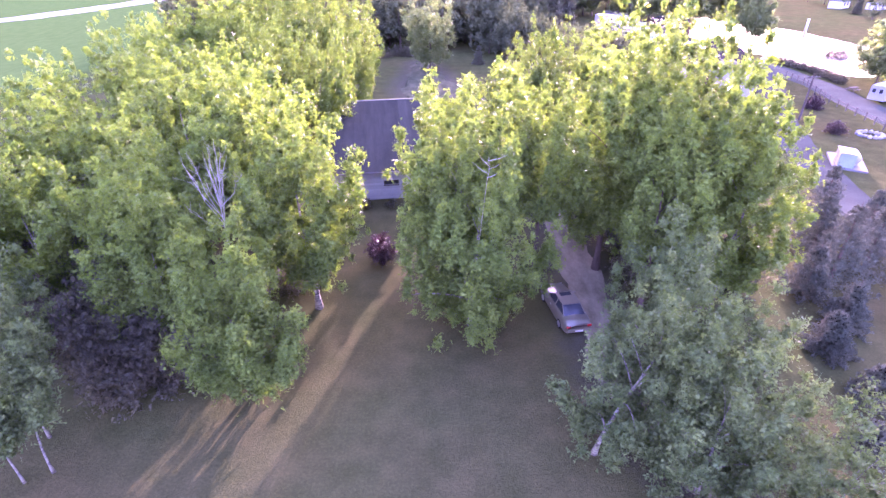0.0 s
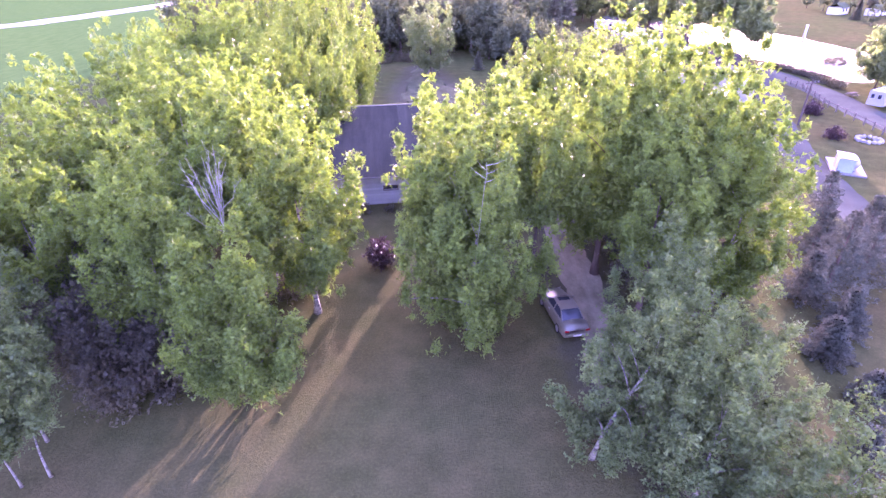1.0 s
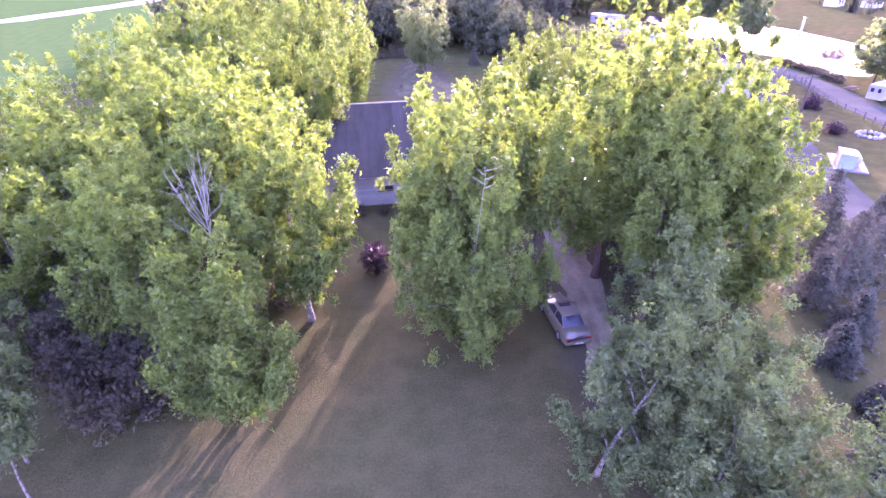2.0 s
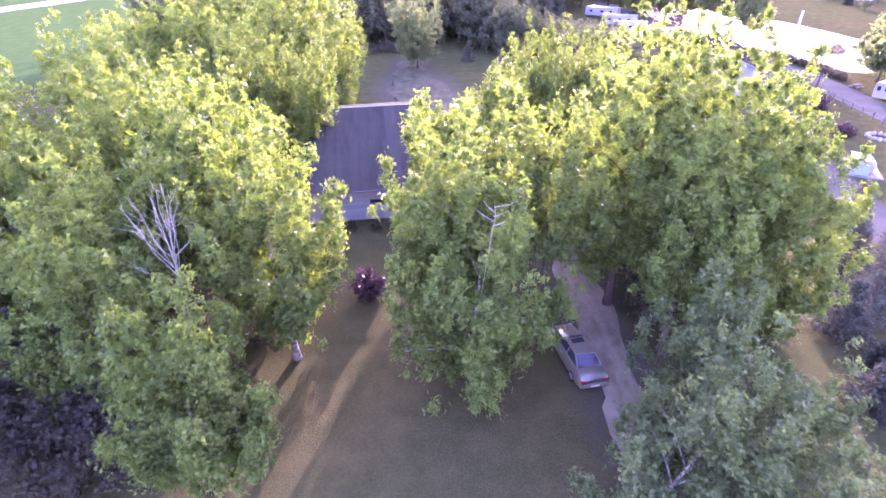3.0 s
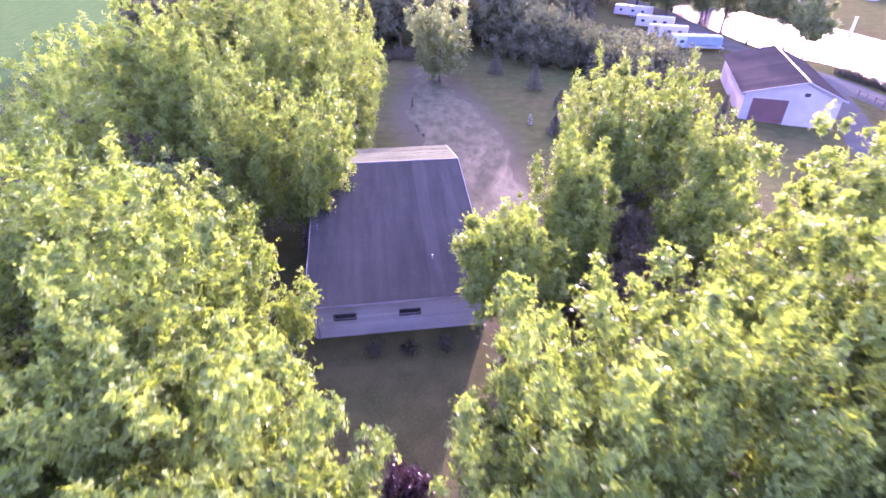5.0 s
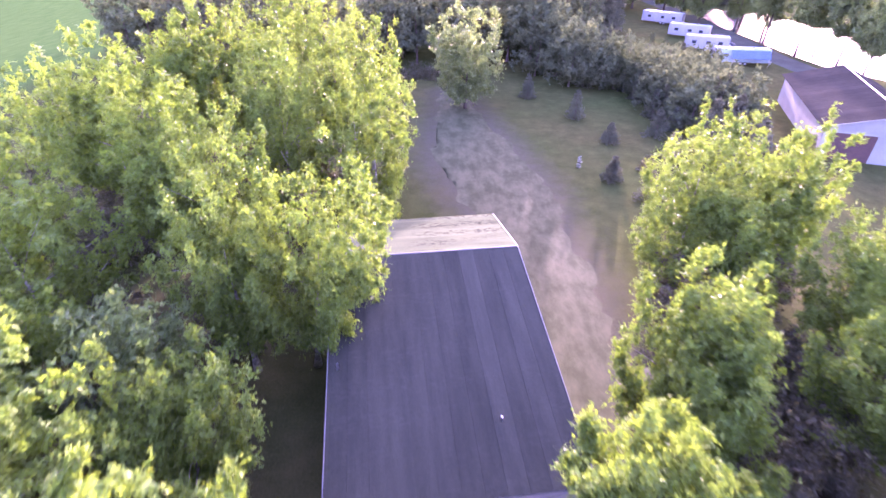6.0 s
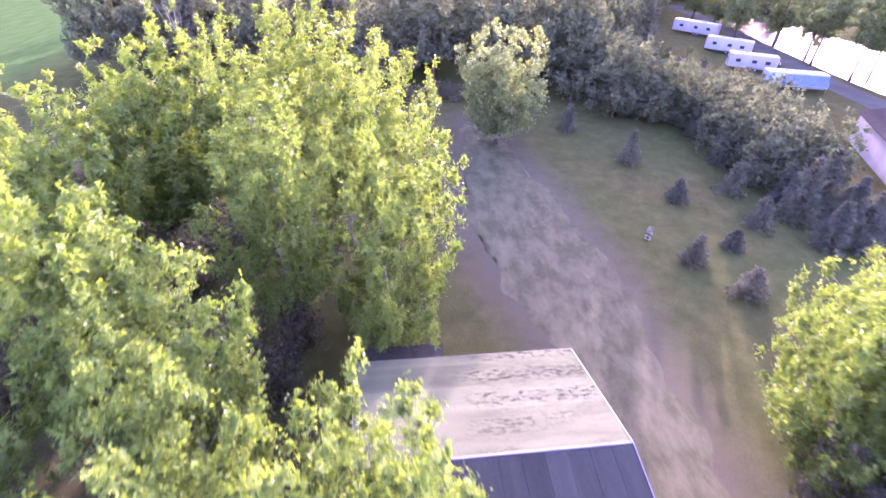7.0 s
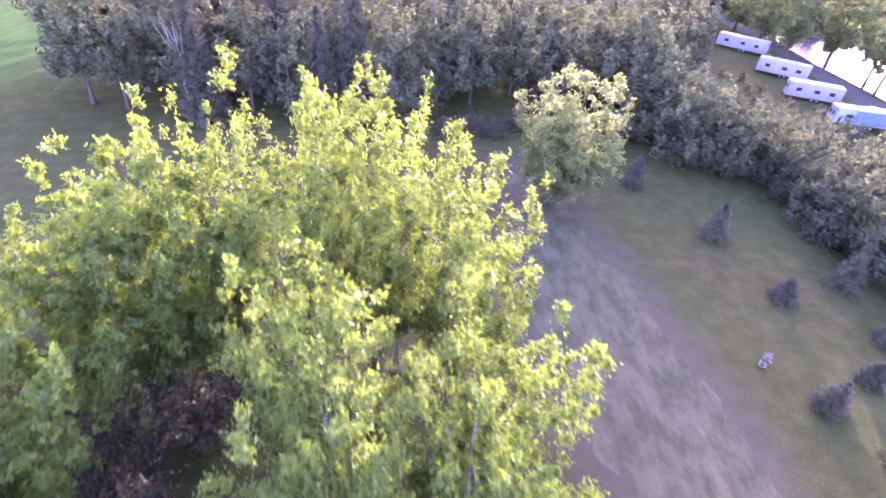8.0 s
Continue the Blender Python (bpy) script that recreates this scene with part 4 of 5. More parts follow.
def build_house():
    h = thing("house", pose(HX, HY, 0, 0, 0, HROT), "long low house with shade-toned near roof and sun-toned weathered far roof", "house")
    x0, x1 = 0.35, HW - 0.35
    front, back = 0.45, FAR - 0.4
    def roof_z(y):
        return EAVE + (RIDGE - EAVE) * y / NEAR if y < NEAR else RIDGE + (BACK - RIDGE) * (y - NEAR) / (FAR - NEAR)
    # walls; the front wall has two slit windows
    wz = roof_z(front) - 0.1
    slits = [(1.65, 2.95), (5.75, 7.05)]
    wall = part_wall = None
    sill, head = 1.42, 1.84
    pieces = [slab_box(x0, x1, front, front + 0.2, -0.2, sill), slab_box(x0, x1, front, front + 0.2, head, wz)]
    xs = [x0] + [v for s in slits for v in s] + [x1]
    for a, b in zip(xs[::2], xs[1::2]):
        pieces.append(slab_box(a, b, front, front + 0.2, sill, head))
    v, f = join(*pieces)
    wall = mesh_object("wall", v, f, SIDING, h, "pale grey front wall")
    k = 0
    z = 0.1
    while z < wz - 0.05:
        segs = [(x0 - 0.02, x1 + 0.02)]
        if z + 0.19 > sill and z < head:
            segs = [(a, b) for a, b in zip([x0 - 0.02, slits[0][1] + 0.06, slits[1][1] + 0.06], [slits[0][0] - 0.06, slits[1][0] - 0.06, x1 + 0.02])]
        for a, b in segs:
            bv = [(a, front - 0.035, z), (b, front - 0.035, z), (b, front - 0.012, z + 0.19), (a, front - 0.012, z + 0.19), (a, front, z), (b, front, z), (b, front, z + 0.19), (a, front, z + 0.19)]
            mesh_object("board", bv, [(0, 1, 2, 3), (4, 0, 3, 7), (1, 5, 6, 2), (4, 5, 1, 0), (3, 2, 6, 7)], SIDING, wall)
        z += 0.2
    for a, b in slits:
        w = new("window")
        w.parent = h
        w["label"] = "dark slit window under the eave"
        box_part("pane", a + 0.05, b - 0.05, front + 0.08, front + 0.1, sill + 0.04, head - 0.04, GLASS, w)
        vv, ff = join(slab_box(a - 0.06, b + 0.06, front - 0.05, front + 0.02, sill - 0.06, sill), slab_box(a - 0.06, b + 0.06, front - 0.05, front + 0.02, head, head + 0.06),
                      slab_box(a - 0.06, a, front - 0.05, front + 0.02, sill, head), slab_box(b, b + 0.06, front - 0.05, front + 0.02, sill, head))
        mesh_object("window_frame", vv, ff, WOOD_DARK, w)
    for xa, xb in ((x0, x0 + 0.2), (x1 - 0.2, x1)):
        prof = [(front + 0.2, -0.2), (back - 0.2, -0.2), (back - 0.2, roof_z(back) - 0.12), (NEAR, RIDGE - 0.12), (front + 0.2, roof_z(front + 0.2) - 0.12)]
        n = len(prof)
        vv = [(xa, y, z) for y, z in prof] + [(xb, y, z) for y, z in prof]
        mesh_object("wall", vv, [tuple(range(n))[::-1], tuple(range(n, 2 * n))] + [(i, (i + 1) % n, n + (i + 1) % n, n + i) for i in range(n)], SIDING, h)
    box_part("wall", x0, x1, back - 0.2, back, -0.2, roof_z(back) - 0.12, SIDING, h)
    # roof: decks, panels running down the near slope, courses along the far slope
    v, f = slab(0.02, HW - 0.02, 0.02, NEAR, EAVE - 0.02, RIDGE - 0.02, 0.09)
    near = mesh_object("roof", v, f, ROOF_DARK, h, "dark blue-grey near roof slope, shade put into its colour")
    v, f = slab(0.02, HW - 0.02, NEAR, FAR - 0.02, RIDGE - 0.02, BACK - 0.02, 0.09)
    far = mesh_object("roof", v, f, ROOF_OLD_SUNLIT, h, "weathered far roof slope with rows of lichen, paled as if sunlit")
    n = 12
    w = HW / n
    for k in range(n):
        a, b = k * w, (k + 1) * w
        o = 0.004 * (k % 3)
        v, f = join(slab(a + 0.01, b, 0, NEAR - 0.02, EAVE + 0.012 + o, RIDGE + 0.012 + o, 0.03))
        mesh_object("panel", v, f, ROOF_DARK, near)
    n = 8
    d = (FAR - NEAR) / n
    for k in range(n):
        ya, yb = NEAR + k * d, NEAR + (k + 1) * d + 0.06
        za, zb = RIDGE + (BACK - RIDGE) * (k / n) + 0.005, RIDGE + (BACK - RIDGE) * ((k + 1) / n) + 0.03
        yb = min(yb, FAR + 0.02)
        v, f = slab(0.0, HW, ya + 0.02, yb, za, zb, 0.03)
        mesh_object("course", v, f, ROOF_OLD_SUNLIT, far)
    v, f = join(slab(-0.02, HW + 0.02, NEAR - 0.04, NEAR, RIDGE + 0.035, RIDGE + 0.055, 0.03), slab(-0.02, HW + 0.02, NEAR, NEAR + 0.05, RIDGE + 0.055, RIDGE + 0.045, 0.03))
    mesh_object("ridge_cap", v, f, TRIM_GREY, h, "thin grey ridge capping")
    for xa, xb in ((-0.05, -0.003), (HW + 0.003, HW + 0.05)):
        v, f = join(slab(xa, xb, 0, NEAR, EAVE + 0.05, RIDGE + 0.05, 0.2), slab(xa, xb, NEAR, FAR, RIDGE + 0.05, BACK + 0.05, 0.2))
        mesh_object("barge_board", v, f, TRIM_GREY, h, "grey barge board along the roof edge")
    v, f = join(slab_box(-0.02, HW + 0.02, -0.14, -0.11, EAVE - 0.11, EAVE), slab_box(-0.02, HW + 0.02, -0.11, -0.01, EAVE - 0.11, EAVE - 0.08), slab_box(-0.02, HW + 0.02, -0.02, 0.0, EAVE - 0.11, EAVE - 0.01))
    mesh_object("gutter", v, f, TRIM_GREY, h, "grey gutter along the eave")
    cylinder("downpipe", 0.045, EAVE - 0.1, TRIM_GREY, h, (x0 + 0.25, front - 0.1, (EAVE - 0.1) / 2))
    v, f = slab_box(-0.02, HW + 0.02, FAR + 0.02, FAR + 0.05, BACK - 0.12, BACK + 0.01)
    mesh_object("fascia", v, f, TRIM_GREY, h)
    for x, y, r, t in ((0.5, 7.0, 0.06, 0.35), (8.2, 3.4, 0.05, 0.3)):
        cylinder("vent_pipe", r, t, METAL, h, (x, y, roof_z(y) + t / 2 - 0.02), label="small metal vent pipe")
    return h


house = build_house()
HM = pose(HX, HY, 0, 0, 0, HROT)


def at_house(x, y, z=0.0, turn=0.0):
    return HM @ pose(x, y, z, 0, 0, turn)


def build_shed():
    s = thing("garden_shed", at_house(0.6, 22.5), "low dark shed with a flat roof behind the house", "shed")
    box_part("wall", 0, 4.2, 0, 0.12, 0, 2.0, WOOD_DARK, s)
    box_part("wall", 0, 4.2, 1.8, 1.92, 0, 2.0, WOOD_DARK, s)
    box_part("wall", 0, 0.12, 0.12, 1.8, 0, 2.0, WOOD_DARK, s)
    box_part("wall", 4.08, 4.2, 0.12, 1.8, 0, 2.0, WOOD_DARK, s)
    v, f = slab(-0.2, 4.4, -0.2, 2.15, 2.05, 2.25, 0.1)
    mesh_object("roof", v, f, ROOF_DARK, s, "dark flat roof")
    for k in range(4):
        v, f = slab(-0.2, 4.4, -0.18 + k * 0.58, -0.16 + k * 0.58 + 0.6, 2.065 + k * 0.05, 2.11 + k * 0.05, 0.02)
        mesh_object("course", v, f, ROOF_DARK, s)
    box_part("door", 1.5, 2.4, -0.03, -0.003, 0.05, 1.9, WOOD_GREY, s)


def build_patio():
    p = thing("back_step", at_house(6.6, 22.4), "pale concrete landing in a patch of sun behind the house", "landing")
    box_part("slab", -0.2, 2.4, 0, 2.9, -0.1, 0.32, CONCRETE, p, bevel=0.03)
    box_part("step", 0.3, 2.1, 2.9, 3.2, -0.1, 0.16, CONCRETE, p, bevel=0.02)


build_shed()
build_patio()


# ---- car ----
def loft(stations):
    """Stations of (y, half width, bottom, top, top half width): a rounded body through them."""
    verts, faces = [], []
    m = 0
    for y, w, zb, zt, wt in stations:
        zm = zb + (zt - zb) * 0.55
        ring = [(-w * 0.92, zb), (-w, zb + 0.12), (-w, zm), (-wt - (w - wt) * 0.35, zt - 0.05), (-wt, zt), (0, zt + 0.035), (wt, zt), (wt + (w - wt) * 0.35, zt - 0.05), (w, zm), (w, zb + 0.12), (w * 0.92, zb)]
        m = len(ring)
        verts += [(x, y, z) for x, z in ring]
    for i in range(len(stations) - 1):
        for k in range(m):
            k2 = (k + 1) % m
            faces.append((i * m + k, i * m + k2, (i + 1) * m + k2, (i + 1) * m + k))
    faces.append(tuple(range(m)))
    faces.append(tuple(range((len(stations) - 1) * m, len(stations) * m))[::-1])
    return verts, faces


def build_wheel(parent, x, y, r):
    w = cylinder("wheel", r, 0.2, TYRE, parent, (x, y, r), "X", "black tyre", 24, 0.03)
    s = 1 if x > 0 else -1
    cylinder("rim", r * 0.66, 0.03, METAL, w, (x + s * 0.1, y, r), "X", "metal rim", 20)
    return w


def build_car(m, paint, label, name="car"):
    c = thing(name, m, label, "car")
    v, f = loft([(-2.38, 0.72, 0.32, 0.78, 0.62), (-2.3, 0.84, 0.26, 0.92, 0.70), (-1.9, 0.88, 0.22, 0.97, 0.74), (-1.45, 0.89, 0.2, 0.98, 0.76), (-0.3, 0.9, 0.2, 0.94, 0.80), (0.9, 0.89, 0.2, 0.92, 0.78),
                 (1.5, 0.88, 0.2, 0.86, 0.72), (2.05, 0.85, 0.22, 0.78, 0.66), (2.32, 0.76, 0.28, 0.68, 0.58), (2.4, 0.62, 0.34, 0.58, 0.5)])
    mesh_object("body", v, f, paint, c, smooth=True)
    cab = [(-1.62, 0.70, 0.97), (1.02, 0.72, 0.93), (0.28, 0.56, 1.37), (-0.95, 0.56, 1.39)]
    vs = []
    for y, w, z in cab:
        vs += [(-w, y, z), (w, y, z)]
    mesh_object("cabin_glass", vs, [(0, 1, 7, 6), (3, 2, 4, 5), (2, 0, 6, 4), (1, 3, 5, 7), (4, 6, 7, 5)], GLASS, c, "dark tinted windows")
    bm = bmesh.new()
    box(bm, -0.585, 0.585, -1.0, 0.33, 1.37, 1.43, 0.025)
    part("roof", bm, paint, c)
    box_part("sunroof", -0.36, 0.36, -0.12, 0.24, 1.432, 1.446, GLASS, c, "dark glass sunroof", 0.005)
    for s in (-1, 1):
        for a, b in (((0.72 * s, 1.02, 0.93), (0.57 * s, 0.28, 1.4)), ((0.70 * s, -1.62, 0.97), (0.57 * s, -0.95, 1.41)), ((0.735 * s, -0.25, 0.94), (0.585 * s, -0.3, 1.4))):
            v, f = tube([a, b], [0.035, 0.032], 6)
            mesh_object("pillar", v, f, paint, c)
        bm = bmesh.new()
        box(bm, s * 0.9, s * 1.06, 0.72, 0.84, 0.88, 1.0, 0.03)
        part("mirror", bm, paint, c)
        box_part("tail_light", s * 0.66 - 0.14, s * 0.66 + 0.14, -2.40, -2.335, 0.66, 0.8, LAMP_RED, c, "red tail lamp", 0.02)
        box_part("headlight", s * 0.58 - 0.15, s * 0.58 + 0.15, 2.27, 2.37, 0.55, 0.66, LAMP_CLEAR, c, "clear headlamp", 0.02)
        box_part("door_handle", s * 0.9 - 0.012, s * 0.9 + 0.012, 0.0, 0.16, 0.76, 0.79, METAL, c)
        for y in (-1.42, 1.42):
            build_wheel(c, s * 0.8, y, 0.32)
    bm = bmesh.new()
    box(bm, -0.78, 0.78, -2.47, -2.34, 0.34, 0.58, 0.05)
    part("rear_bumper", bm, paint, c)
    bm = bmesh.new()
    box(bm, -0.74, 0.74, 2.3, 2.45, 0.3, 0.52, 0.05)
    part("front_bumper", bm, paint, c)
    box_part("trunk_strip", -0.5, 0.5, -2.392, -2.36, 0.7, 0.77, WOOD_DARK, c, "dark strip between the tail lamps")
    box_part("number_plate", -0.26, 0.26, -2.48, -2.468, 0.4, 0.51, WHITE_PAINT, c)
    for y0, z0, y1, z1 in ((0.98, 0.955, 0.94, 0.965),):
        box_part("wiper", -0.5, 0.5, y1, y0, z0, z1, TYRE, c)
    return c


build_car(pose(7.75, 26.45, 0.02, 0, 0, 9.5), CAR_PAINT, "champagne-coloured sedan with a dark sunroof parked on the shaded lawn")


# ---- barn and yard to the east ----
def build_barn():
    b = thing("barn", pose(41.6, 92.0, -2.25, 0, 0, -20.5), "long white barn with a brown metal roof and dark bay", "barn")
    w, d, ev, ri = 12.6, 25.0, 4.3, 6.3
    vs = [(0.3, 0, 0), (w - 0.3, 0, 0), (w - 0.3, 0, ev - 0.1), (w * 0.6, 0, ri - 0.15), (0.3, 0, ev - 0.1)]
    def gable(y0, y1, label=""):
        vv = [(x, y0, z) for x, _, z in vs] + [(x, y1, z) for x, _, z in vs]
        n = len(vs)
        return mesh_object("wall", vv, [tuple(range(n)), tuple(range(n, 2 * n))[::-1]] + [(i, n + i, n + (i + 1) % n, (i + 1) % n) for i in range(n)], BARN_WALL, b, label)
    gable(0, 0.2, "white boarded gable wall")
    gable(d - 0.2, d)
    box_part("wall", 0.3, 0.5, 0.2, d - 0.2, 0, ev - 0.15, BARN_WALL, b)
    box_part("wall", w - 0.5, w - 0.3, 0.2, d - 0.2, 0, ev - 0.15, BARN_WALL, b)
    # flat dark sheet on the wall, standing in for shade in the open bay
    bay = box_part("bay_door", 1.4, 6.0, -0.06, -0.004, 0.1, 3.5, BAY_DARK, b, "dark red-brown sheet in place of the shade inside the open bay")
    v, f = join(slab_box(1.25, 1.4, -0.09, -0.004, 0.05, 3.6), slab_box(6.0, 6.15, -0.09, -0.004, 0.05, 3.6), slab_box(1.25, 6.15, -0.09, -0.004, 3.5, 3.62))
    mesh_object("door_frame", v, f, BARN_WALL, bay)
    n = 16
    for x0, x1, z0, z1 in ((-0.3, w * 0.6, ev - 0.12, ri), (w * 0.6, w + 0.3, ri, ev - 0.22)):
        for k in range(n):
            ya, yb = -0.4 + (d + 0.8) * k / n, -0.4 + (d + 0.8) * (k + 1) / n - 0.03
            vv = [(x0, ya, z0), (x1, ya, z1), (x1, yb, z1), (x0, yb, z0), (x0, ya, z0 - 0.06), (x1, ya, z1 - 0.06), (x1, yb, z1 - 0.06), (x0, yb, z0 - 0.06)]
            mesh_object("roof_sheet", vv, [(0, 1, 2, 3), (7, 6, 5, 4), (0, 4, 5, 1), (1, 5, 6, 2), (2, 6, 7, 3), (3, 7, 4, 0)], BARN_ROOF, b)
    v, f = tube([(w * 0.6, -0.42, ri + 0.03), (w * 0.6, d + 0.42, ri + 0.03)], [0.1, 0.1], 6)
    mesh_object("ridge_cap", v, f, METAL, b)
    for xa, za, xb, zb in ((-0.32, ev - 0.1, w * 0.6, ri + 0.02), (w * 0.6, ri + 0.02, w + 0.32, ev - 0.2)):
        vv = [(xa, -0.46, za), (xb, -0.46, zb), (xb, -0.41, zb), (xa, -0.41, za), (xa, -0.46, za - 0.22), (xb, -0.46, zb - 0.22), (xb, -0.41, zb - 0.22), (xa, -0.41, za - 0.22)]
        mesh_object("barge_board", vv, [(0, 1, 2, 3), (7, 6, 5, 4), (0, 4, 5, 1), (1, 5, 6, 2), (2, 6, 7, 3), (3, 7, 4, 0)], BARN_WALL, b)
    box_part("window", 7.6, 8.3, -0.03, -0.004, 4.2, 4.7, GLASS, b, "small dark gable window")


build_barn()


def build_camper(m, length, label, cover=None, tall=3.1):
    """A travel trailer; its rear is at y = 0 and it reaches along +x."""
    c = thing("camper_trailer", m, label, "camper trailer", "row of campers")
    w = 2.5
    bm = bmesh.new()
    box(bm, 0, length, -w / 2, w / 2, 0.55, tall, 0.14)
    part("body", bm, TEAL_PANEL if cover else WEATHERED, c, "pale camper body with rounded edges", True)
    box_part("rear_panel", -0.02, -0.003, -w / 2 + 0.12, w / 2 - 0.12, 0.6, tall - 0.1, WEATHERED, c, "white rear wall")
    bm = bmesh.new()
    box(bm, 0.1, length - 0.1, -w / 2 + 0.1, w / 2 - 0.1, tall - 0.02, tall + 0.07, 0.04)
    part("roof", bm, TEAL_PANEL, c, "pale blue-grey camper roof")
    for x in (length * 0.3, length * 0.65):
        bm = bmesh.new()
        box(bm, x, x + 0.6, -0.3, 0.3, tall + 0.06, tall + 0.3, 0.06)
        part("roof_vent", bm, WEATHERED, c)
    for y in (-0.65, 0.35):
        win = box_part("window", -0.05, -0.022, y, y + 0.5, 1.7, 2.35, GLASS, c, "dark rear window")
        v, f = join(slab_box(-0.06, -0.022, y - 0.06, y, 1.64, 2.41), slab_box(-0.06, -0.022, y + 0.5, y + 0.56, 1.64, 2.41), slab_box(-0.06, -0.022, y, y + 0.5, 2.35, 2.41), slab_box(-0.06, -0.022, y, y + 0.5, 1.64, 1.7))
        mesh_object("window_frame", v, f, METAL, win)
    for x in (length * 0.15, length * 0.48, length * 0.75):
        box_part("window", x, x + 0.9, -w / 2 - 0.03, -w / 2 - 0.004, 1.6, 2.2, GLASS, c)
    box_part("door", length * 0.33, length * 0.33 + 0.7, -w / 2 - 0.035, -w / 2 - 0.004, 0.6, 2.5, WEATHERED, c)
    for x in (length * 0.5, length * 0.5 + 0.85):
        for y in (-w / 2 + 0.12, w / 2 - 0.12):
            wh = cylinder("wheel", 0.36, 0.22, TYRE, c, (x, y, 0.36), "Y")
            cylinder("rim", 0.2, 0.03, METAL, wh, (x, y + (0.12 if y > 0 else -0.12), 0.36), "Y")
    v, f = join(tube([(length - 0.1, -0.6, 0.6), (length + 1.1, 0, 0.55)], [0.06, 0.06], 6), tube([(length - 0.1, 0.6, 0.6), (length + 1.1, 0, 0.55)], [0.06, 0.06], 6), tube([(length + 0.9, 0, 0.6), (length + 0.9, 0, 0.0)], [0.05, 0.05], 6))
    mesh_object("hitch", v, f, METAL, c)
    if cover:
        v, f = slab(length * 0.28, length * 0.98, -w / 2 - 1.3, -w / 2 - 0.01, tall - 1.55, tall - 0.2, 0.03)
        aw = mesh_object("awning", v, f, BLUE_TARP, c, "blue awning let down along the side")
        for x in (length * 0.3, length * 0.96):
            v, f = tube([(x, -w / 2 - 1.25, 0), (x, -w / 2 - 1.25, tall - 1.5)], [0.03, 0.03], 6)
            mesh_object("awning_pole", v, f, METAL, aw)
    return c


for x, y, turn, length, label, cover in [(51.2, 140.6, -9, 10.5, "white camper with a pale blue roof and a blue side awning", True), (50.5, 153.2, -20, 9.0, "white camper with square rear windows", False),
                                         (53.0, 168.5, -35, 9.5, "white camper with a greenish roof edge", False), (53.2, 188, -40, 11.0, "white motor coach with a big rear window", False)]:
    build_camper(pose(x, y, height(x, y), 0, 0, turn), length, label, cover)
build_car(pose(61.5, 157, height(61.5, 157), 0, 0, -115), DARK_PAINT, "dark car parked beside the campers", "parked_car")
build_car(pose(63.0, 146, height(63, 146), 0, 0, -100), DARK_PAINT, "dark car parked beside the blue camper", "parked_car")
build_camper(pose(70.5, 83.0, height(70.5, 83), 0, 0, 30), 6.5, "white camper half seen under shore trees", False, 2.8)


def build_pump_box():
    z = height(47.5, 57.5)
    s = thing("concrete_slab", pose(46.3, 55.3, z, 0, 0, 62), "grey concrete slab beside the lane", "slab")
    box_part("slab", -0.4, 5.6, -2.5, 0.9, -0.3, 0.2, TRIM_GREY, s, bevel=0.03)
    b = thing("pump_box", pose(45.9, 55.6, z + 0.2, 0, 0, 62), "white metal box with double doors on a slab", "pump box")
    box_part("body", 0, 2.4, -1.6, 0, 0, 1.6, TEAL_PANEL, b, bevel=0.03)
    v, f = slab(-0.1, 2.5, -1.7, 0.1, 1.62, 1.76, 0.08)
    mesh_object("lid", v, f, WEATHERED, b, "pale sloped lid")
    for x in (0.08, 1.24):
        d = box_part("door", x, x + 1.08, 0.004, 0.04, 0.1, 1.5, WEATHERED, b)
        box_part("handle", x + 0.48, x + 0.58, 0.04, 0.08, 0.75, 0.92, METAL, d)
    t = thing("gas_tank", pose(48.4, 56.6, z + 0.2, 0, 0, 62), "white round-ended gas tank on the slab", "tank")
    bm = bmesh.new()
    bmesh.ops.create_uvsphere(bm, u_segments=20, v_segments=12, radius=0.6)
    for vtx in bm.verts:
        vtx.co.x += 0.8 if vtx.co.x > 0.01 else -0.8 if vtx.co.x < -0.01 else 0
        vtx.co.z += 0.8
    part("vessel", bm, WEATHERED, t, smooth=True)
    for x in (-0.7, 0.7):
        box_part("leg", x - 0.1, x + 0.1, -0.4, 0.4, 0, 0.4, METAL, t)


build_pump_box()


def build_pole():
    z = height(53.5, 75)
    p = thing("utility_pole", pose(53.5, 75, z, 0, 0, 12), "brown wooden utility pole with a crossarm", "utility pole")
    v, f = tube([(0, 0, -0.2), (0, 0, 3), (0, 0, 6.6)], [0.16, 0.14, 0.11], 10)
    mesh_object("pole", v, f, WOOD_DARK, p)
    box_part("crossarm", -1.1, 1.1, -0.16, -0.05, 6.1, 6.22, WOOD_DARK, p)
    for x in (-0.95, -0.4, 0.4, 0.95):
        cylinder("insulator", 0.05, 0.16, CONCRETE, p, (x, -0.1, 6.3))


build_pole()


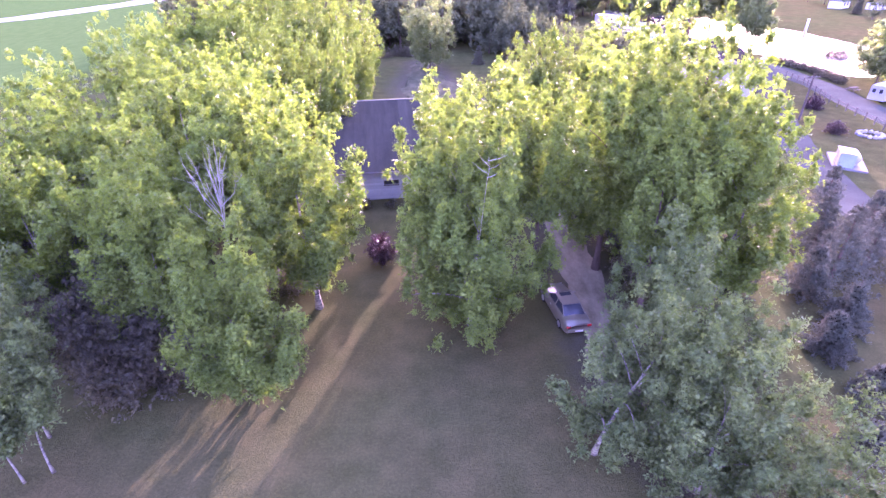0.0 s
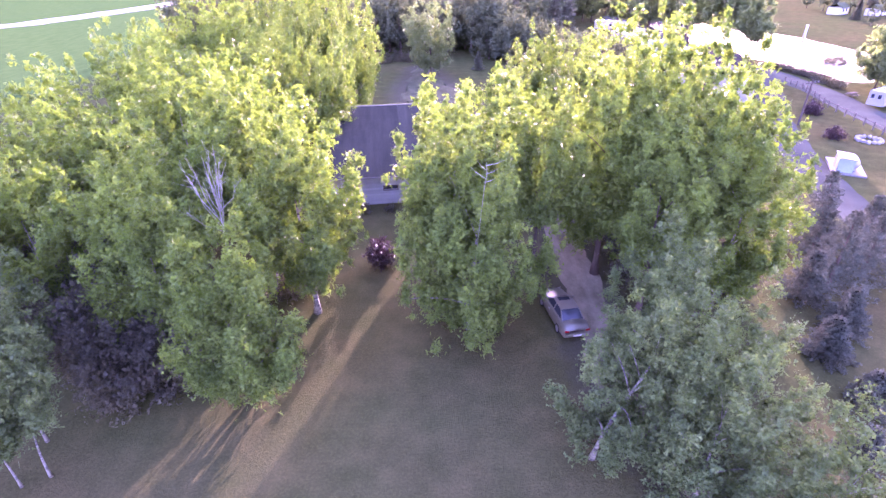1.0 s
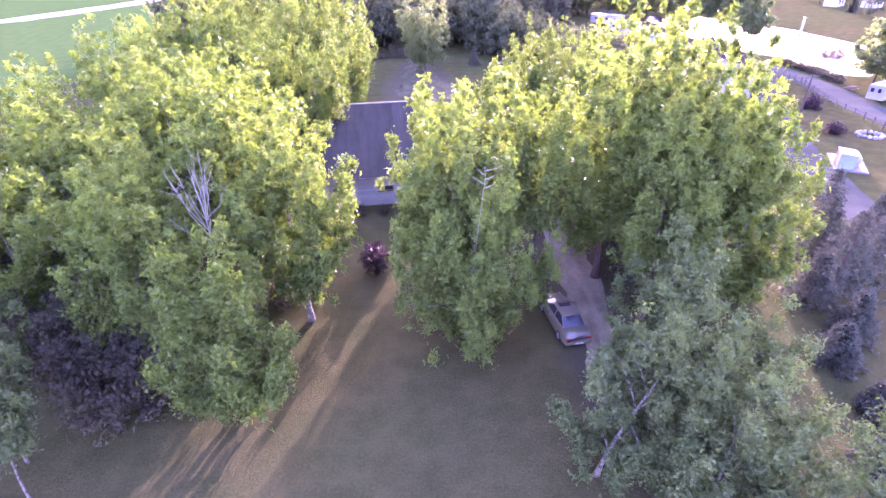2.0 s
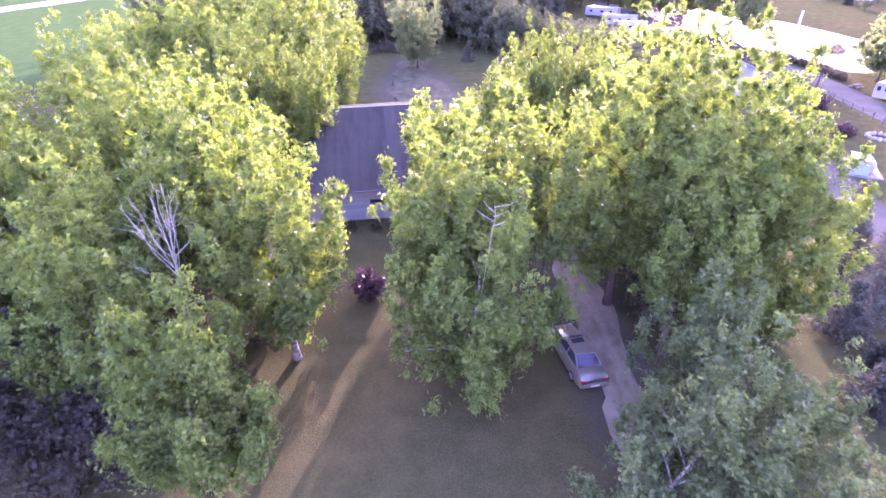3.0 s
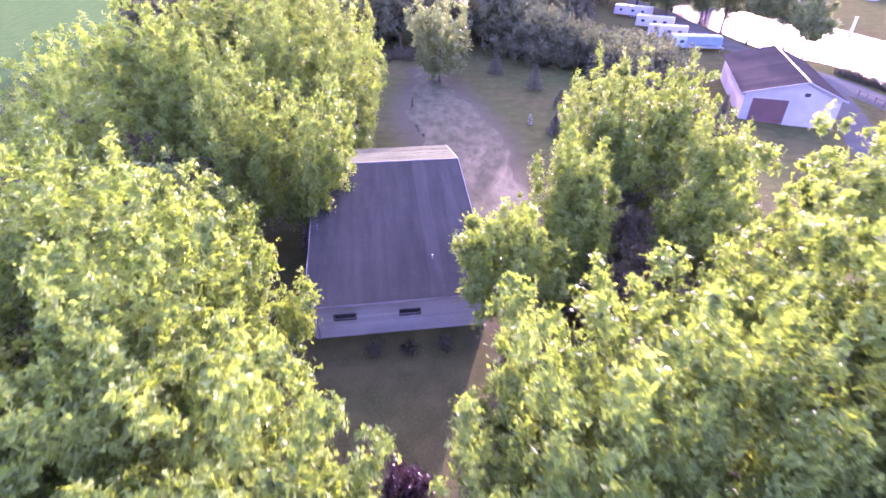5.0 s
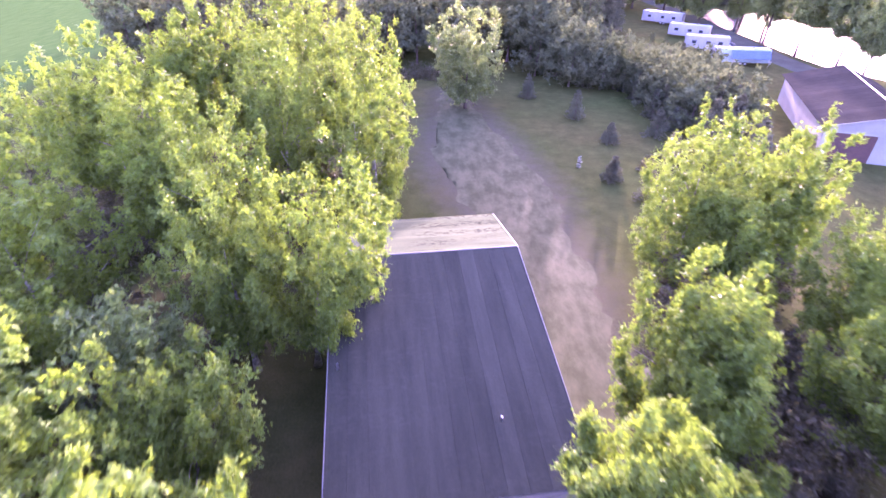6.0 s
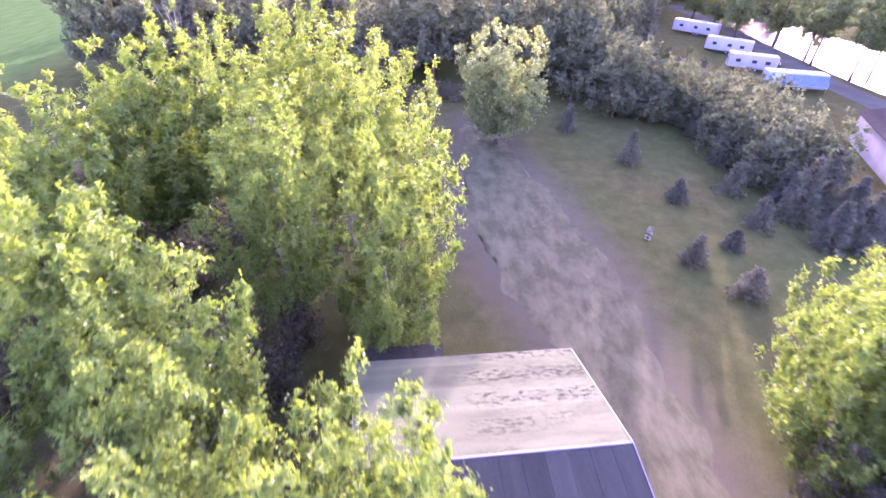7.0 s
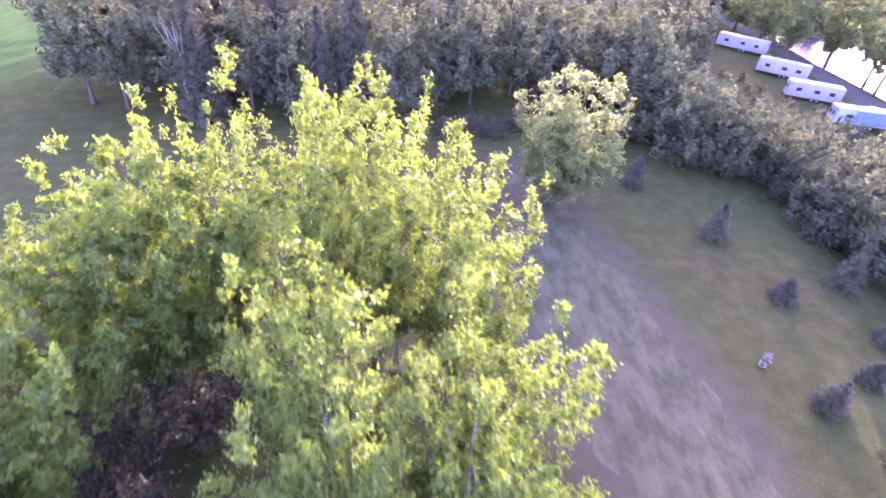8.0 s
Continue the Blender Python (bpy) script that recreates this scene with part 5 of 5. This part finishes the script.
def build_fence():
    pts = [(61.0, 62), (61.4, 67), (62.5, 74), (64.2, 84.5), (66.0, 91), (67.6, 97), (67.9, 103)]
    fence = thing("fence", pose(61.0, 62, height(61, 62)), "weathered wooden rail fence along the lake road", "fence")
    inv = fence.matrix_world.inverted()
    dense = []
    for (x0, y0), (x1, y1) in zip(pts, pts[1:]):
        n = max(1, round(math.hypot(x1 - x0, y1 - y0) / 2.4))
        dense += [(x0 + (x1 - x0) * k / n, y0 + (y1 - y0) * k / n) for k in range(n)]
    dense.append(pts[-1])
    for x, y in dense:
        q = inv @ Vector((x, y, height(x, y)))
        box_part("post", q.x - 0.07, q.x + 0.07, q.y - 0.07, q.y + 0.07, q.z - 0.2, q.z + 1.2, WOOD_GREY, fence)
    for (x0, y0), (x1, y1) in zip(dense, dense[1:]):
        for h in (0.55, 1.0):
            a, b = inv @ Vector((x0, y0, height(x0, y0) + h)), inv @ Vector((x1, y1, height(x1, y1) + h))
            v, f = tube([a, b], [0.055, 0.055], 4)
            mesh_object("rail", v, f, WOOD_GREY, fence)


build_fence()


def shrub(name, label, category, x, y, tall, rad, seed, leaf, leaves=2200, size=0.2, group=""):
    rng = np.random.default_rng(seed)
    s = thing(name, Matrix.Translation((x, y, height(x, y) - 0.05)), label, category, group)
    _, pos, _ = crown_points(rng, rad, 0.05, tall, 26, leaves, clump=0.5 * rad, belly=0.35)
    me = leaf_mesh("leaves", pos, size * 1.3, size * 0.8, rng)
    me.materials.append(leaf)
    o = new("leaves", me)
    o.parent = s
    for k in range(3):
        a = k * 2.1
        v, f = tube([(0, 0, 0), (0.2 * rad * math.cos(a), 0.2 * rad * math.sin(a), tall * 0.35), (0.5 * rad * math.cos(a), 0.5 * rad * math.sin(a), tall * 0.7)], [0.05, 0.035, 0.012], 5)
        mesh_object("stem", v, f, BARK_DARK, s)
    return s


for x, y, seed in ((59.0, 80.5, 201), (54.3, 68.3, 202), (60.2, 82.2, 204)):
    shrub("purple_shrub", "dark purple-red shrub on the dry bank", "shrub", x, y, 2.0, 1.2, seed, LEAF_PLUM, group="purple shrubs")
for k in range(17):
    t = k / 16
    x, y = 74.6 + 1.2 * math.sin(3 * t), 118 - 21 * t
    shrub("hedge_bush", "dark clipped bush in a hedge along the water", "hedge", x, y, 1.5, 1.1, 210 + k, LEAF_BUSH, 900, 0.24, "shore hedge")
shrub("shore_bush", "round bush on a spit in the lake", "bush", 93.5, 126.5, 3.0, 3.2, 240, LEAF_BUSH, 2600, 0.3)
for k, (x, y) in enumerate(((-6.9, 42.6), (-2.6, 43.0), (-4.8, 42.7))):
    shrub("foundation_shrub", "low dark shrub against the house wall", "shrub", x, y, 0.9, 0.55, 250 + k, LEAF_BUSH, 700, 0.12, "shrubs along the house")
for k, (x, y, r) in enumerate(((-6.8, 120, 2.2), (-9.5, 121, 2.4), (-4, 123, 2.0), (-12.5, 119, 2.2))):
    shrub("grey_thicket", "grey brushwood thicket at the wood's edge", "thicket", x, y, 2.4, r, 260 + k, LEAF_BUSH, 1500, 0.22, "thicket")
shrub("dead_shrub", "small dead twiggy shrub with pale leaves", "shrub", 9.6, 84.0, 1.6, 0.35, 270, BARK_DEAD, 160, 0.12)


def build_cottage(x, y, turn, w, d, h, label):
    c = thing("lake_cottage", pose(x, y, height(x, y), 0, 0, turn), label, "cottage", "cottages on the far shore")
    box_part("wall", 0, w, 0, d, -0.4, h, WHITE_PAINT, c)
    for a, b in (((-0.4), d / 2), (d + 0.4, d / 2)):
        v = [(-0.4, a, h - 0.1), (w + 0.4, a, h - 0.1), (w + 0.4, b, h + 1.6), (-0.4, b, h + 1.6), (-0.4, a, h - 0.25), (w + 0.4, a, h - 0.25), (w + 0.4, b, h + 1.45), (-0.4, b, h + 1.45)]
        mesh_object("roof", v, [(0, 1, 2, 3), (7, 6, 5, 4), (0, 4, 5, 1), (1, 5, 6, 2), (2, 6, 7, 3), (3, 7, 4, 0)], ROOF_OLD_SUNLIT, c)
    for k in range(2):
        box_part("window", w * (0.2 + 0.4 * k), w * (0.2 + 0.4 * k) + 1.1, -0.04, -0.004, 1.0, 2.1, GLASS, c)


build_cottage(160, 222, 35, 7, 5, 2.6, "small pale cottage on the far lake shore")
build_cottage(170, 215, 30, 6, 5, 2.4, "small pale cottage on the far lake shore")
build_cottage(176, 200, 40, 7, 5, 2.6, "small pale cottage on the far lake shore")


def build_tower():
    t = thing("lake_marker", pose(107, 160, -3.2), "slim white marker post standing in the lake", "marker")
    v, f = tube([(0, 0, -0.5), (0, 0, 2.4), (0, 0, 4.6)], [0.4, 0.34, 0.28], 12)
    mesh_object("post", v, f, WHITE_PAINT, t, smooth=True)
    cylinder("cap", 0.42, 0.2, METAL, t, (0, 0, 4.7))


build_tower()


def build_table(x, y, turn):
    t = thing("picnic_table", pose(x, y, height(x, y), 0, 0, turn), "grey wooden picnic table on the dry grass", "picnic table")
    for k in range(4):
        box_part("tabletop_board", -0.9, 0.9, -0.37 + k * 0.19, -0.2 + k * 0.19, 0.72, 0.76, WOOD_GREY, t)
    for s in (-1, 1):
        box_part("bench", -0.9, 0.9, s * 0.72 - 0.13, s * 0.72 + 0.13, 0.42, 0.46, WOOD_GREY, t)
        v, f = join(tube([(s * 0.65, -0.8, 0), (s * 0.65, -0.25, 0.72)], [0.045, 0.045], 4), tube([(s * 0.65, 0.8, 0), (s * 0.65, 0.25, 0.72)], [0.045, 0.045], 4), tube([(s * 0.65, -0.75, 0.4), (s * 0.65, 0.75, 0.4)], [0.04, 0.04], 4))
        mesh_object("leg", v, f, WOOD_GREY, t)


build_table(72.6, 91, 20)


def build_fire_ring():
    r = thing("stone_ring", pose(58.2, 67.0, height(58.2, 67)), "ring of pale stones on the dry bank", "stone ring")
    rng = random.Random(3)
    for k in range(14):
        a = 2 * math.pi * k / 14
        bm = bmesh.new()
        bmesh.ops.create_icosphere(bm, subdivisions=1, radius=0.32, matrix=Matrix.Translation((1.4 * math.cos(a), 1.4 * math.sin(a), 0.15)))
        for v in bm.verts:
            v.co += Vector((rng.uniform(-0.07, 0.07), rng.uniform(-0.07, 0.07), rng.uniform(-0.05, 0.05)))
        part("stone", bm, STONE, r)


build_fire_ring()
